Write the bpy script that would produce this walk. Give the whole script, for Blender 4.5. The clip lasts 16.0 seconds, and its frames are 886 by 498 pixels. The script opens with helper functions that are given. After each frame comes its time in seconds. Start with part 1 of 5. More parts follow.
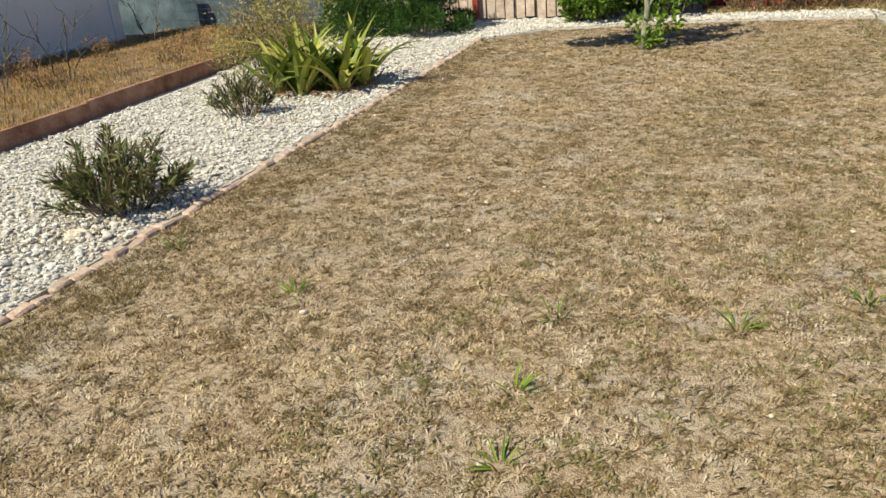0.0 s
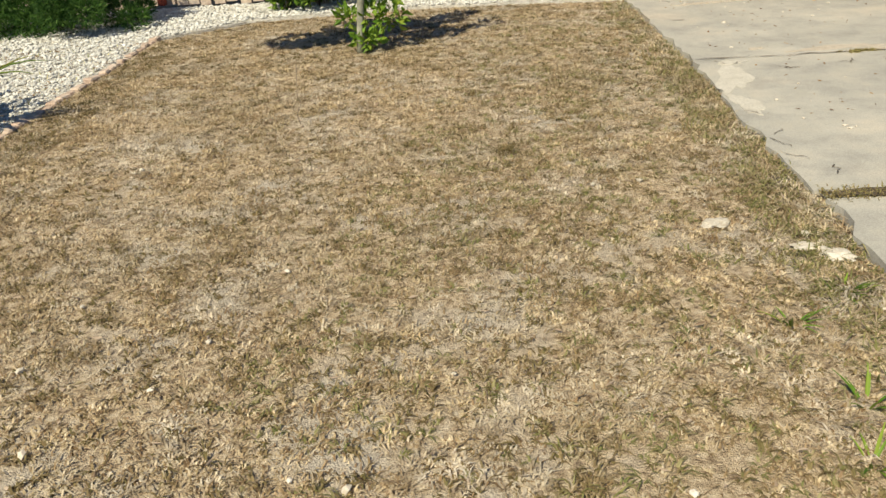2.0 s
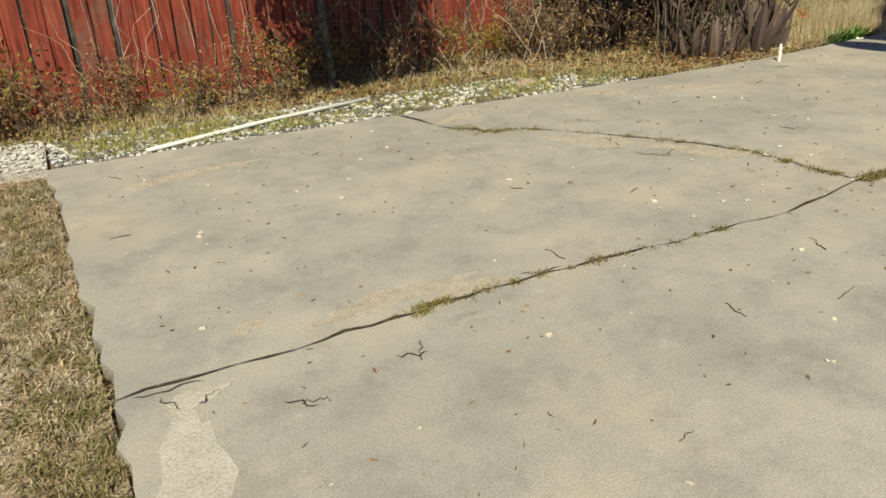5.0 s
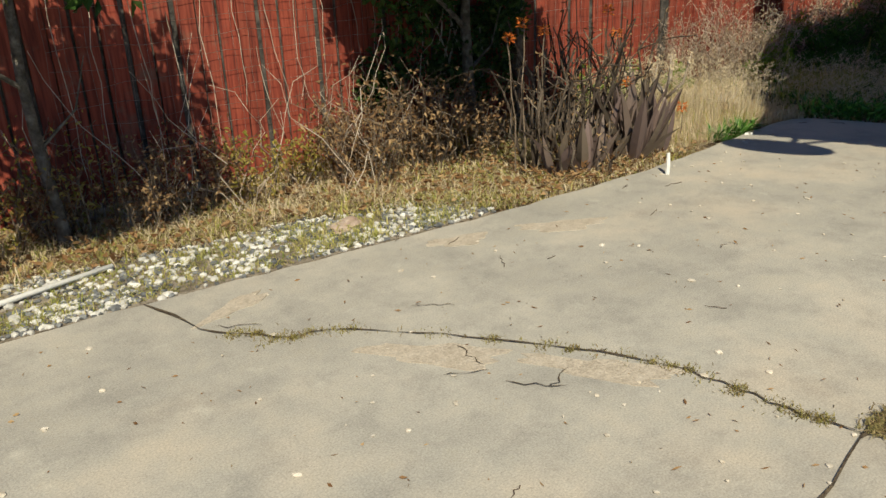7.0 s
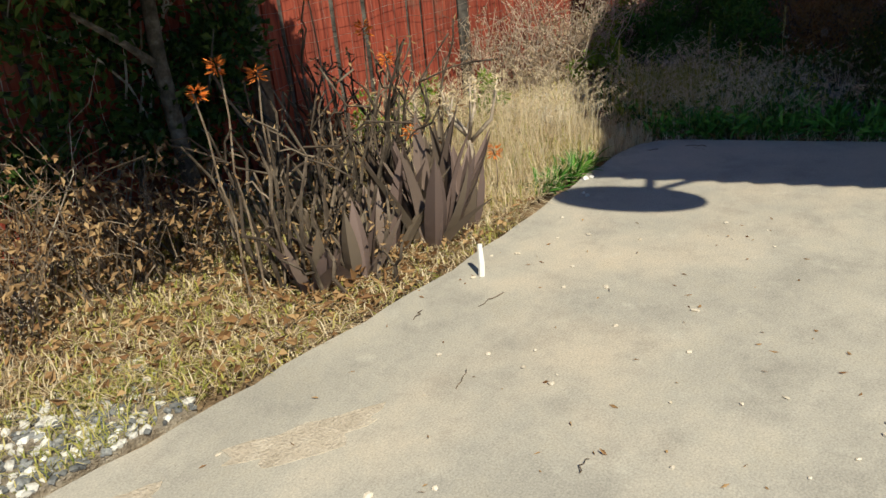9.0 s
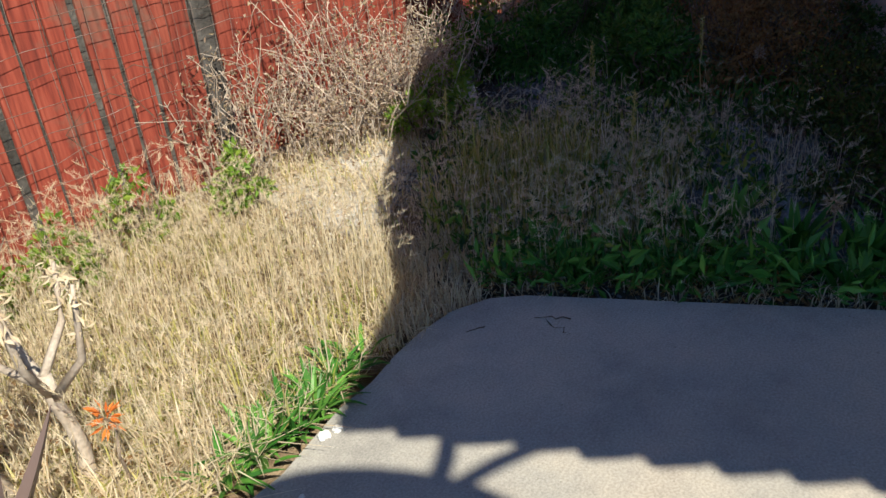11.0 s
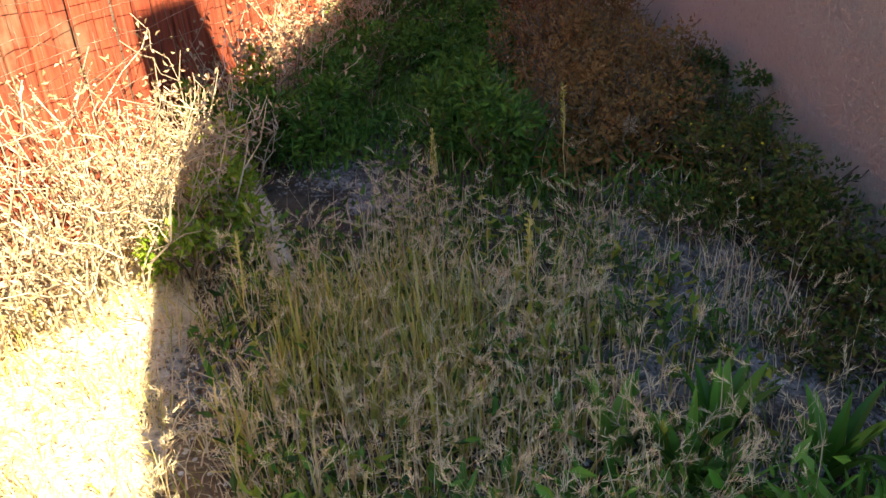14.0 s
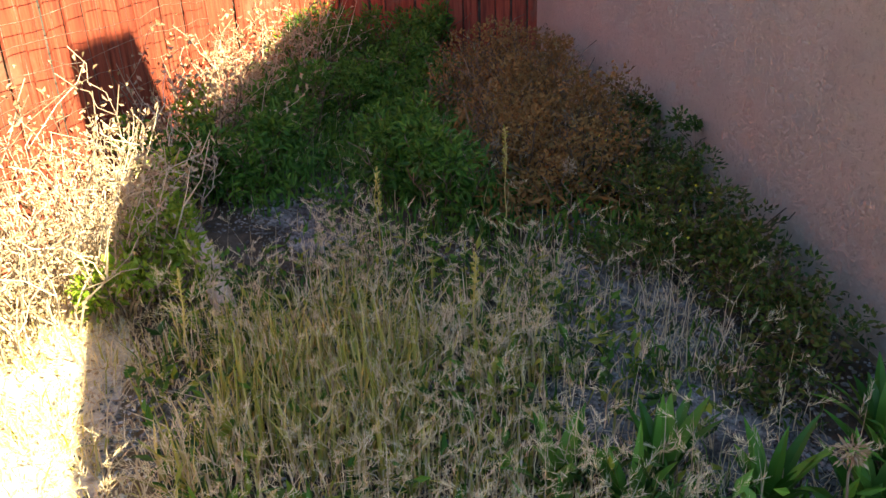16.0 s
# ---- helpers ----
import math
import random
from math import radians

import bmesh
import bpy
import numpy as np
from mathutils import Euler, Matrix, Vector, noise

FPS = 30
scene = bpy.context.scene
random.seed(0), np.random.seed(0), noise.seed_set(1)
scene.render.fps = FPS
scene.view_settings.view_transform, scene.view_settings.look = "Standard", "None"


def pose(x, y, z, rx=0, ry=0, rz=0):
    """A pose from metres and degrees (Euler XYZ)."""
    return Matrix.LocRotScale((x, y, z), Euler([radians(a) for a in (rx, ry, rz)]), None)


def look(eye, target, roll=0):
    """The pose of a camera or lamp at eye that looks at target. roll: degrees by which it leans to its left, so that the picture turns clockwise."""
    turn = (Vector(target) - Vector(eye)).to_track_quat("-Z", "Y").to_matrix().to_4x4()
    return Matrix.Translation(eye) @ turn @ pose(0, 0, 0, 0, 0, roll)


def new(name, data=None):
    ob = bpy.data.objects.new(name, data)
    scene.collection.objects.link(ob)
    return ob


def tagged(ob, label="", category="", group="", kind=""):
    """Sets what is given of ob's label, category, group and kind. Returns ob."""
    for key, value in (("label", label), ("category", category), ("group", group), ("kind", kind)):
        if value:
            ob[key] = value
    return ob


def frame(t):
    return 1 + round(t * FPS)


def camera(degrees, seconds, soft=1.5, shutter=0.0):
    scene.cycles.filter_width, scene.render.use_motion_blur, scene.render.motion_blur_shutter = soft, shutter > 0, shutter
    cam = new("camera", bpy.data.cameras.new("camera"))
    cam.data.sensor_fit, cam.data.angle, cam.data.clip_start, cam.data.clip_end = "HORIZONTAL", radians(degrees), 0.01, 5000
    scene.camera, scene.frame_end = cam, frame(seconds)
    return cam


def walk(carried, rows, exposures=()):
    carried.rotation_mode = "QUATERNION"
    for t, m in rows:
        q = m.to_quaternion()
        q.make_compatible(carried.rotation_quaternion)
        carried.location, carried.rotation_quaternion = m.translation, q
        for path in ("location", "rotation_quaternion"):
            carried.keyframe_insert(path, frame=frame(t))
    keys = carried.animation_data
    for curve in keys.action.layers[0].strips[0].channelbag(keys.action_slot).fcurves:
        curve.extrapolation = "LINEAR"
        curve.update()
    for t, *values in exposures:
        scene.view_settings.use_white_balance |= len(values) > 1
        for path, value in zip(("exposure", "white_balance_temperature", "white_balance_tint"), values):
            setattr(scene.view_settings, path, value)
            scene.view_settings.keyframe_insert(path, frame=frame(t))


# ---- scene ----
cam = camera(58.3, 16.0)
PATH = [
    (0, (0.0, 0.0, 1.5), (-0.631, 1.739, 0.74), -4.9),
    (0.5, (-0.082, 0.59, 1.5), (-0.656, 2.354, 0.752), -4.1),
    (1, (-0.026, 1.197, 1.458), (-0.576, 2.964, 0.7), -6.3),
    (1.5, (0.027, 1.781, 1.458), (-0.466, 3.543, 0.652), -6.2),
    (2, (0.135, 2.396, 1.469), (0.048, 4.189, 0.588), -4.0),
    (2.5, (0.336, 3.0, 1.531), (0.304, 4.833, 0.733), -5.0),
    (3, (0.464, 3.622, 1.521), (0.401, 5.428, 0.663), -5.8),
    (3.5, (0.728, 4.172, 1.5), (0.809, 6.0, 0.692), -7.1),
    (4, (0.985, 4.774, 1.51), (1.154, 6.595, 0.7), -5.4),
    (4.5, (1.285, 5.348, 1.542), (1.829, 7.067, 0.674), -1.2),
    (5, (1.733, 5.821, 1.562), (2.598, 7.421, 0.731), -2.6),
    (5.2, (1.874, 6.094, 1.433), (2.794, 7.702, 0.679), -1.8),
    (7.3, (3.498, 7.568, 1.637), (4.797, 8.904, 0.912), -2.7),
    (7.5, (3.732, 7.656, 1.604), (5.104, 8.914, 0.872), -2.8),
    (8, (4.15, 8.029, 1.583), (5.498, 9.273, 0.787), -3.5),
    (8.5, (4.594, 8.39, 1.604), (5.968, 9.596, 0.793), -4.4),
    (8.7, (4.806, 8.508, 1.587), (6.219, 9.691, 0.811), -4.8),
    (10.8, (7.76, 9.312, 1.555), (9.142, 10.452, 0.665), -7.9),
    (11, (7.933, 9.429, 1.521), (9.408, 10.447, 0.633), -6.4),
    (11.5, (8.263, 9.615, 1.485), (9.859, 10.483, 0.648), -6.8),
    (12, (8.571, 9.78, 1.479), (10.158, 10.63, 0.608), -6.4),
    (12.5, (8.829, 9.987, 1.48), (10.574, 10.452, 0.62), -1.3),
    (13, (9.031, 10.091, 1.464), (10.786, 10.531, 0.61), -2.2),
    (13.5, (9.192, 10.174, 1.471), (10.92, 10.678, 0.6), -3.7),
    (14, (9.212, 10.333, 1.479), (10.935, 10.826, 0.591), -4.6),
    (14.5, (9.217, 10.378, 1.476), (10.967, 10.873, 0.643), -4.0),
    (15, (9.223, 10.386, 1.475), (10.989, 10.861, 0.666), -3.4),
    (15.5, (9.195, 10.37, 1.477), (10.962, 10.794, 0.641), -3.1),
    (16, (9.194, 10.371, 1.482), (10.993, 10.706, 0.674), -2.1),
]
EXPOSURES = [(0, 0.46, 6050, 7), (3.0, 0.42, 6050, 6), (4.0, 0.34, 6050, 5), (4.5, 0.27, 6100, 5), (5.0, 0.13, 6150, 5), (7.5, 0.22, 6000, 7), (8.0, 0.32, 6000, 7), (8.7, 0.36, 5950, 7), (10.8, 0.72, 5550, 11), (11.5, 0.98, 5550, 11), (12.0, 1.4, 5900, 9),
             (12.5, 1.9, 6900, 7), (13.0, 2.5, 7600, 6), (13.5, 2.58, 7900, 6), (15.5, 2.6, 7900, 5), (16.0, 2.85, 7800, 4)]
walk(cam, [(t, look(eye, target, roll)) for t, eye, target, roll in PATH], EXPOSURES)

# ---- light ----
ELEV, AZ = radians(48), radians(30)          # sun height; shadows run 30 degrees east of the y axis
sky_world = bpy.data.worlds.new("sky")
sky_world.use_nodes = True
scene.world = sky_world
wn = sky_world.node_tree
sky = wn.nodes.new("ShaderNodeTexSky")
sky.sky_type, sky.sun_disc = "NISHITA", False
sky.sun_elevation, sky.sun_rotation = ELEV, math.pi + AZ
sky.ozone_density, sky.dust_density, sky.air_density = 4.0, 0.1, 1.0
wn.links.new(sky.outputs[0], wn.nodes["Background"].inputs[0])
wn.nodes["Background"].inputs[1].default_value = 0.06
sun_data = bpy.data.lights.new("sun", "SUN")
sun_data.energy, sun_data.angle, sun_data.color = 5.0, radians(0.53), (1.0, 0.85, 0.585)
sun = new("sun", sun_data)
SUNDIR = Vector((math.sin(AZ) * math.cos(ELEV), math.cos(AZ) * math.cos(ELEV), -math.sin(ELEV)))
sun.matrix_world = look(-20 * SUNDIR, (0, 0, 0))

rng = np.random.default_rng(7)


# ---- materials ----
def nodes_of(name):
    m = bpy.data.materials.new(name)
    m.use_nodes = True
    nt = m.node_tree
    return m, nt, nt.nodes["Principled BSDF"]


def ramp(nt, fac, colours, lo=0.0, hi=1.0):
    r = nt.nodes.new("ShaderNodeValToRGB")
    el = r.color_ramp.elements
    while len(el) < len(colours):
        el.new(0.5)
    for k, c in enumerate(colours):
        el[k].position = lo + (hi - lo) * k / max(1, len(colours) - 1)
        el[k].color = (*c, 1)
    nt.links.new(fac, r.inputs[0])
    return r.outputs[0]


def tex(nt, scale, detail=4.0, rough=0.6, kind="ShaderNodeTexNoise"):
    co = nt.nodes.new("ShaderNodeNewGeometry")
    n = nt.nodes.new(kind)
    n.inputs["Scale"].default_value = scale
    if "Detail" in n.inputs:
        n.inputs["Detail"].default_value = detail
        n.inputs["Roughness"].default_value = rough
    nt.links.new(co.outputs["Position"], n.inputs["Vector"])
    return n


def mix(nt, fac, a, b, mode="MIX"):
    x = nt.nodes.new("ShaderNodeMix")
    x.data_type, x.blend_type = "RGBA", mode
    for sock, v in ((x.inputs[0], fac), (x.inputs[6], a), (x.inputs[7], b)):
        if isinstance(v, (int, float)):
            sock.default_value = v
        elif isinstance(v, tuple):
            sock.default_value = (*v, 1)
        else:
            nt.links.new(v, sock)
    return x.outputs[2]


def bump(nt, bsdf, height, strength, distance):
    b = nt.nodes.new("ShaderNodeBump")
    b.inputs["Strength"].default_value, b.inputs["Distance"].default_value = strength, distance
    nt.links.new(height, b.inputs["Height"])
    nt.links.new(b.outputs[0], bsdf.inputs["Normal"])


def leafy(name, colours, rough=0.6, through_light=0.3, patch=None, patch_scale=0.8, speck=0.0, patch2=None):
    """Leaf or blade: a colour for each blade by chance, patches by place, some light passing through."""
    m, nt, b = nodes_of(name)
    geo = nt.nodes.new("ShaderNodeNewGeometry")
    oi = nt.nodes.new("ShaderNodeObjectInfo")
    add, fr = nt.nodes.new("ShaderNodeMath"), nt.nodes.new("ShaderNodeMath")
    add.operation, fr.operation = "ADD", "FRACT"
    nt.links.new(oi.outputs["Random"], add.inputs[0])
    nt.links.new(geo.outputs["Random Per Island"], add.inputs[1])
    nt.links.new(add.outputs[0], fr.inputs[0])
    col = ramp(nt, fr.outputs[0], colours)
    if patch:
        n = tex(nt, patch_scale, 3)
        f = ramp(nt, n.outputs["Fac"], [(0, 0, 0), (1, 1, 1)], 0.45, 0.68)
        col = mix(nt, f, col, mix(nt, 0.6, col, patch))
    if patch2:
        n = tex(nt, 1.9, 4, 0.65)
        f = ramp(nt, n.outputs["Fac"], [(0, 0, 0), (1, 1, 1)], 0.46, 0.62)
        col = mix(nt, f, col, mix(nt, 0.5, col, patch2))
    if speck:
        n = tex(nt, 11.0, 2, 0.7)
        lo = 1 - speck
        col = mix(nt, 1.0, col, ramp(nt, n.outputs["Fac"], [(lo * 0.95, lo * 0.86, lo * 0.72), (1, 1, 1)], 0.36, 0.60), "MULTIPLY")
    nt.links.new(col, b.inputs["Base Color"])
    b.inputs["Roughness"].default_value = rough
    b.inputs["Specular IOR Level"].default_value = 0.25
    if through_light:
        tr = nt.nodes.new("ShaderNodeBsdfTranslucent")
        nt.links.new(col, tr.inputs[0])
        ms = nt.nodes.new("ShaderNodeMixShader")
        ms.inputs[0].default_value = through_light
        nt.links.new(b.outputs[0], ms.inputs[1])
        nt.links.new(tr.outputs[0], ms.inputs[2])
        nt.links.new(ms.outputs[0], nt.nodes["Material Output"].inputs[0])
    return m


def grainy(name, colours, scale, fine, rough=0.85, relief=0.4, depth=0.01, big=None, big_scale=0.6, per_piece=0.0, spread=(0.3, 0.7)):
    """Stone, soil, wood or plaster: grain at one scale, stains at another, relief."""
    m, nt, b = nodes_of(name)
    n1, n2 = tex(nt, scale, 5), tex(nt, fine, 4)
    col = ramp(nt, n1.outputs["Fac"], colours, *spread)
    col = mix(nt, 0.35, col, ramp(nt, n2.outputs["Fac"], [(0.25, 0.25, 0.25), (0.9, 0.9, 0.9)], 0.3, 0.7), "OVERLAY")
    if big:
        n3 = tex(nt, big_scale, 3)
        col = mix(nt, ramp(nt, n3.outputs["Fac"], [(0, 0, 0), (0.7, 0.7, 0.7)], 0.48, 0.66), col, big)
    if per_piece:
        oi = nt.nodes.new("ShaderNodeObjectInfo")
        geo = nt.nodes.new("ShaderNodeNewGeometry")
        add = nt.nodes.new("ShaderNodeMath")
        add.operation = "ADD"
        nt.links.new(oi.outputs["Random"], add.inputs[0])
        nt.links.new(geo.outputs["Random Per Island"], add.inputs[1])
        fr = nt.nodes.new("ShaderNodeMath")
        fr.operation = "FRACT"
        nt.links.new(add.outputs[0], fr.inputs[0])
        lo, hi = 1 - per_piece, 1.0
        col = mix(nt, 1.0, col, ramp(nt, fr.outputs[0], [(lo, lo, lo), (hi, hi, hi)]), "MULTIPLY")
    nt.links.new(col, b.inputs["Base Color"])
    b.inputs["Roughness"].default_value = rough
    b.inputs["Specular IOR Level"].default_value = 0.3
    bump(nt, b, n2.outputs["Fac"], relief, depth)
    return m


M = {}
M["darkbark"] = grainy("dark_bark", [(0.05, 0.045, 0.036), (0.11, 0.098, 0.08), (0.22, 0.20, 0.17)], 14, 70, relief=0.8)
M["youngbark"] = grainy("smooth_grey_green_bark", [(0.15, 0.15, 0.115), (0.24, 0.24, 0.19), (0.34, 0.34, 0.28)], 12, 70, relief=0.5)
M["shrubgreen"] = leafy("glossy_shrub_leaves", [(0.03, 0.08, 0.01), (0.09, 0.17, 0.02), (0.20, 0.30, 0.035), (0.05, 0.11, 0.014)], 0.38, 0.3)
M["deadstem"] = grainy("dead_flower_stalk", [(0.04, 0.03, 0.024), (0.11, 0.085, 0.066), (0.28, 0.23, 0.18)], 7, 60, per_piece=0.65)
M["tanleaf"] = leafy("curled_tan_leaves", [(0.09, 0.048, 0.024), (0.24, 0.145, 0.07), (0.44, 0.31, 0.165), (0.15, 0.08, 0.038)], 0.7, 0.2)
M["seedtop"] = leafy("bolting_flower_tops", [(0.30, 0.26, 0.06), (0.44, 0.36, 0.12), (0.22, 0.22, 0.05), (0.60, 0.56, 0.36)], 0.6, 0.3)
M["bloom"] = leafy("small_yellow_bloom", [(0.70, 0.62, 0.06), (0.80, 0.74, 0.12)], 0.5, 0.3)
M["soil"] = grainy("dry_soil", [(0.10, 0.065, 0.04), (0.22, 0.16, 0.10), (0.34, 0.26, 0.17)], 3.0, 60, relief=0.9, depth=0.02)
M["thatch"] = grainy("lawn_thatch", [(0.17, 0.115, 0.068), (0.50, 0.39, 0.26), (0.70, 0.58, 0.43)], 30, 140, relief=1.0, depth=0.02, big=(0.56, 0.51, 0.44), big_scale=1.6)
M["lawn"] = leafy("dry_lawn_grass", [(0.28, 0.18, 0.10), (0.68, 0.54, 0.34), (0.80, 0.68, 0.48), (0.42, 0.32, 0.18), (0.74, 0.64, 0.50)], 0.7, 0.25, (0.25, 0.215, 0.12), 0.7, 0.5, (0.72, 0.68, 0.62))
M["lawn_green"] = leafy("green_lawn_grass", [(0.15, 0.155, 0.05), (0.25, 0.24, 0.09), (0.34, 0.30, 0.15), (0.12, 0.14, 0.04)], 0.6, 0.3)
M["straw"] = leafy("tall_straw", [(0.44, 0.34, 0.20), (0.68, 0.58, 0.39), (0.56, 0.49, 0.31), (0.76, 0.68, 0.52)], 0.6, 0.35)
M["straw_green"] = leafy("half_green_grass", [(0.24, 0.28, 0.05), (0.46, 0.44, 0.11), (0.62, 0.54, 0.24), (0.18, 0.24, 0.05)], 0.6, 0.35)
M["seed"] = leafy("seed_heads", [(0.62, 0.52, 0.36), (0.80, 0.71, 0.55), (0.56, 0.49, 0.30)], 0.8, 0.4)
M["brownleaf"] = leafy("withered_leaves", [(0.12, 0.06, 0.025), (0.27, 0.155, 0.07), (0.44, 0.30, 0.15), (0.18, 0.09, 0.04)], 0.7, 0.2)
M["greyleaf"] = leafy("pale_dry_leaves", [(0.34, 0.25, 0.18), (0.52, 0.42, 0.33), (0.24, 0.17, 0.11), (0.40, 0.34, 0.21)], 0.7, 0.25)
M["green"] = leafy("green_leaves", [(0.025, 0.065, 0.012), (0.06, 0.12, 0.02), (0.11, 0.18, 0.032), (0.035, 0.085, 0.016)], 0.45, 0.28)
M["lime"] = leafy("yellow_green_leaves", [(0.16, 0.24, 0.03), (0.30, 0.36, 0.05), (0.40, 0.40, 0.08), (0.20, 0.28, 0.05)], 0.45, 0.35)
M["weed"] = leafy("broad_weed_leaves", [(0.03, 0.11, 0.015), (0.07, 0.22, 0.03), (0.17, 0.36, 0.055), (0.045, 0.15, 0.03)], 0.4, 0.25)
M["darkgreen"] = leafy("dark_leaves", [(0.015, 0.045, 0.01), (0.04, 0.09, 0.02), (0.075, 0.13, 0.03), (0.12, 0.17, 0.04)], 0.4, 0.25)
M["conifer"] = leafy("conifer_needles", [(0.02, 0.06, 0.01), (0.045, 0.11, 0.018), (0.09, 0.17, 0.03)], 0.6, 0.2)
M["sage"] = leafy("grey_green_leaves", [(0.07, 0.10, 0.035), (0.15, 0.19, 0.06), (0.26, 0.29, 0.12), (0.11, 0.075, 0.04), (0.19, 0.13, 0.075)], 0.65, 0.25)
M["rust"] = leafy("rusty_weeds", [(0.20, 0.10, 0.035), (0.36, 0.20, 0.07), (0.30, 0.20, 0.08), (0.13, 0.08, 0.03)], 0.7, 0.2)
M["aloe"] = leafy("grey_aloe_skin", [(0.09, 0.066, 0.062), (0.19, 0.14, 0.13), (0.16, 0.13, 0.098), (0.06, 0.042, 0.04)], 0.5, 0.05)
M["strap"] = leafy("variegated_strap_leaves", [(0.13, 0.22, 0.03), (0.34, 0.41, 0.06), (0.62, 0.60, 0.16), (0.08, 0.16, 0.025), (0.50, 0.52, 0.10)], 0.4, 0.3)
M["orange"] = leafy("orange_petals", [(0.75, 0.20, 0.03), (0.85, 0.32, 0.06), (0.6, 0.16, 0.03)], 0.5, 0.3)
M["twig"] = grainy("dry_twig", [(0.08, 0.055, 0.04), (0.20, 0.155, 0.115), (0.34, 0.28, 0.22)], 9, 60, per_piece=0.5)
M["paletwig"] = grainy("bleached_twig", [(0.30, 0.245, 0.19), (0.46, 0.39, 0.32), (0.58, 0.51, 0.43)], 9, 60, per_piece=0.3)
M["bark"] = grainy("grey_bark", [(0.20, 0.18, 0.15), (0.38, 0.35, 0.30), (0.52, 0.49, 0.43)], 14, 70, relief=0.8)
M["stone"] = grainy("white_stone", [(0.50, 0.48, 0.44), (0.72, 0.71, 0.68), (0.80, 0.79, 0.77)], 10, 80, per_piece=0.38, relief=0.5)
M["greystone"] = grainy("grey_gravel", [(0.08, 0.085, 0.092), (0.20, 0.21, 0.222), (0.38, 0.395, 0.41)], 10, 80, per_piece=0.5, relief=0.5)
M["gravelbed"] = grainy("gravel_bed", [(0.34, 0.31, 0.27), (0.58, 0.55, 0.50), (0.72, 0.70, 0.66)], 25, 90, relief=1.0, depth=0.02)
M["edging"] = grainy("weathered_brick", [(0.42, 0.30, 0.235), (0.54, 0.42, 0.345), (0.60, 0.50, 0.43)], 8, 70, per_piece=0.3, relief=0.6)
M["board"] = grainy("red_stained_board", [(0.18, 0.085, 0.055), (0.31, 0.165, 0.11), (0.42, 0.26, 0.185)], 5, 60, relief=0.6)
M["greywood"] = grainy("weathered_wood", [(0.30, 0.24, 0.205), (0.48, 0.40, 0.35), (0.60, 0.52, 0.46)], 8, 60, relief=0.8)
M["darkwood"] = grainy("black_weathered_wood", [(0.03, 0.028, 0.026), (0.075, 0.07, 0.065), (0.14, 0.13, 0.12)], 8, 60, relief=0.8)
M["greywall"] = grainy("grey_render", [(0.72, 0.725, 0.73), (0.79, 0.795, 0.80), (0.83, 0.83, 0.835)], 1.2, 50, relief=0.3)
M["white"] = grainy("white_paint", [(0.68, 0.68, 0.66), (0.78, 0.78, 0.76), (0.82, 0.82, 0.80)], 6, 50, relief=0.1)
# blue-grey sheet, its shade painted in by a darker colour
M["shadesheet"] = grainy("shade_dark_blue_grey_sheet", [(0.02, 0.035, 0.05), (0.055, 0.085, 0.11), (0.13, 0.18, 0.21)], 1.5, 30, relief=0.2)
M["rooftile"] = grainy("clay_roof_tile", [(0.30, 0.14, 0.09), (0.42, 0.21, 0.14), (0.50, 0.28, 0.2)], 4, 50)
M["dishgrey"] = grainy("grey_painted_steel", [(0.40, 0.40, 0.41), (0.48, 0.48, 0.49), (0.55, 0.55, 0.56)], 4, 50, relief=0.05)
M["rustgrass"] = leafy("orange_dry_grass", [(0.30, 0.16, 0.06), (0.48, 0.29, 0.12), (0.56, 0.38, 0.18), (0.36, 0.24, 0.09)], 0.7, 0.25)
M["limedry"] = leafy("yellowing_leaves", [(0.18, 0.17, 0.03), (0.34, 0.29, 0.06), (0.42, 0.34, 0.10), (0.22, 0.14, 0.04)], 0.6, 0.3)
M["limeleaf"] = leafy("young_leaves", [(0.10, 0.20, 0.02), (0.20, 0.32, 0.04), (0.28, 0.36, 0.05)], 0.45, 0.35)
M["darktuft"] = leafy("olive_tuft", [(0.09, 0.065, 0.03), (0.19, 0.14, 0.065), (0.13, 0.115, 0.042), (0.30, 0.22, 0.11)], 0.7, 0.2)
M["flatstone"] = grainy("tan_stone", [(0.52, 0.45, 0.36), (0.68, 0.61, 0.51), (0.76, 0.70, 0.61)], 14, 90, per_piece=0.3, relief=0.4)
M["crackwood"] = grainy("dark_twig", [(0.05, 0.038, 0.028), (0.10, 0.075, 0.055), (0.16, 0.12, 0.09)], 20, 80)
M["palecrete"] = grainy("spalled_concrete", [(0.40, 0.37, 0.32), (0.48, 0.45, 0.395), (0.53, 0.50, 0.445)], 6, 90, relief=0.5)
M["scabcrete"] = grainy("rough_concrete", [(0.36, 0.315, 0.255), (0.45, 0.395, 0.325), (0.50, 0.45, 0.38)], 14, 90, relief=0.8)
# earth with the shade between the weeds put into its colour
M["shadesoil"] = grainy("shade_dark_earth", [(0.03, 0.024, 0.018), (0.065, 0.052, 0.04), (0.12, 0.10, 0.08)], 5, 60, relief=1.0, depth=0.02)
M["wallgreen"] = leafy("small_wall_leaves", [(0.02, 0.055, 0.01), (0.055, 0.11, 0.02), (0.14, 0.17, 0.035), (0.09, 0.06, 0.02)], 0.5, 0.2)
M["stripbed"] = grainy("dusty_strip", [(0.14, 0.115, 0.085), (0.28, 0.24, 0.19), (0.42, 0.38, 0.32)], 14, 90, relief=1.0, depth=0.02)
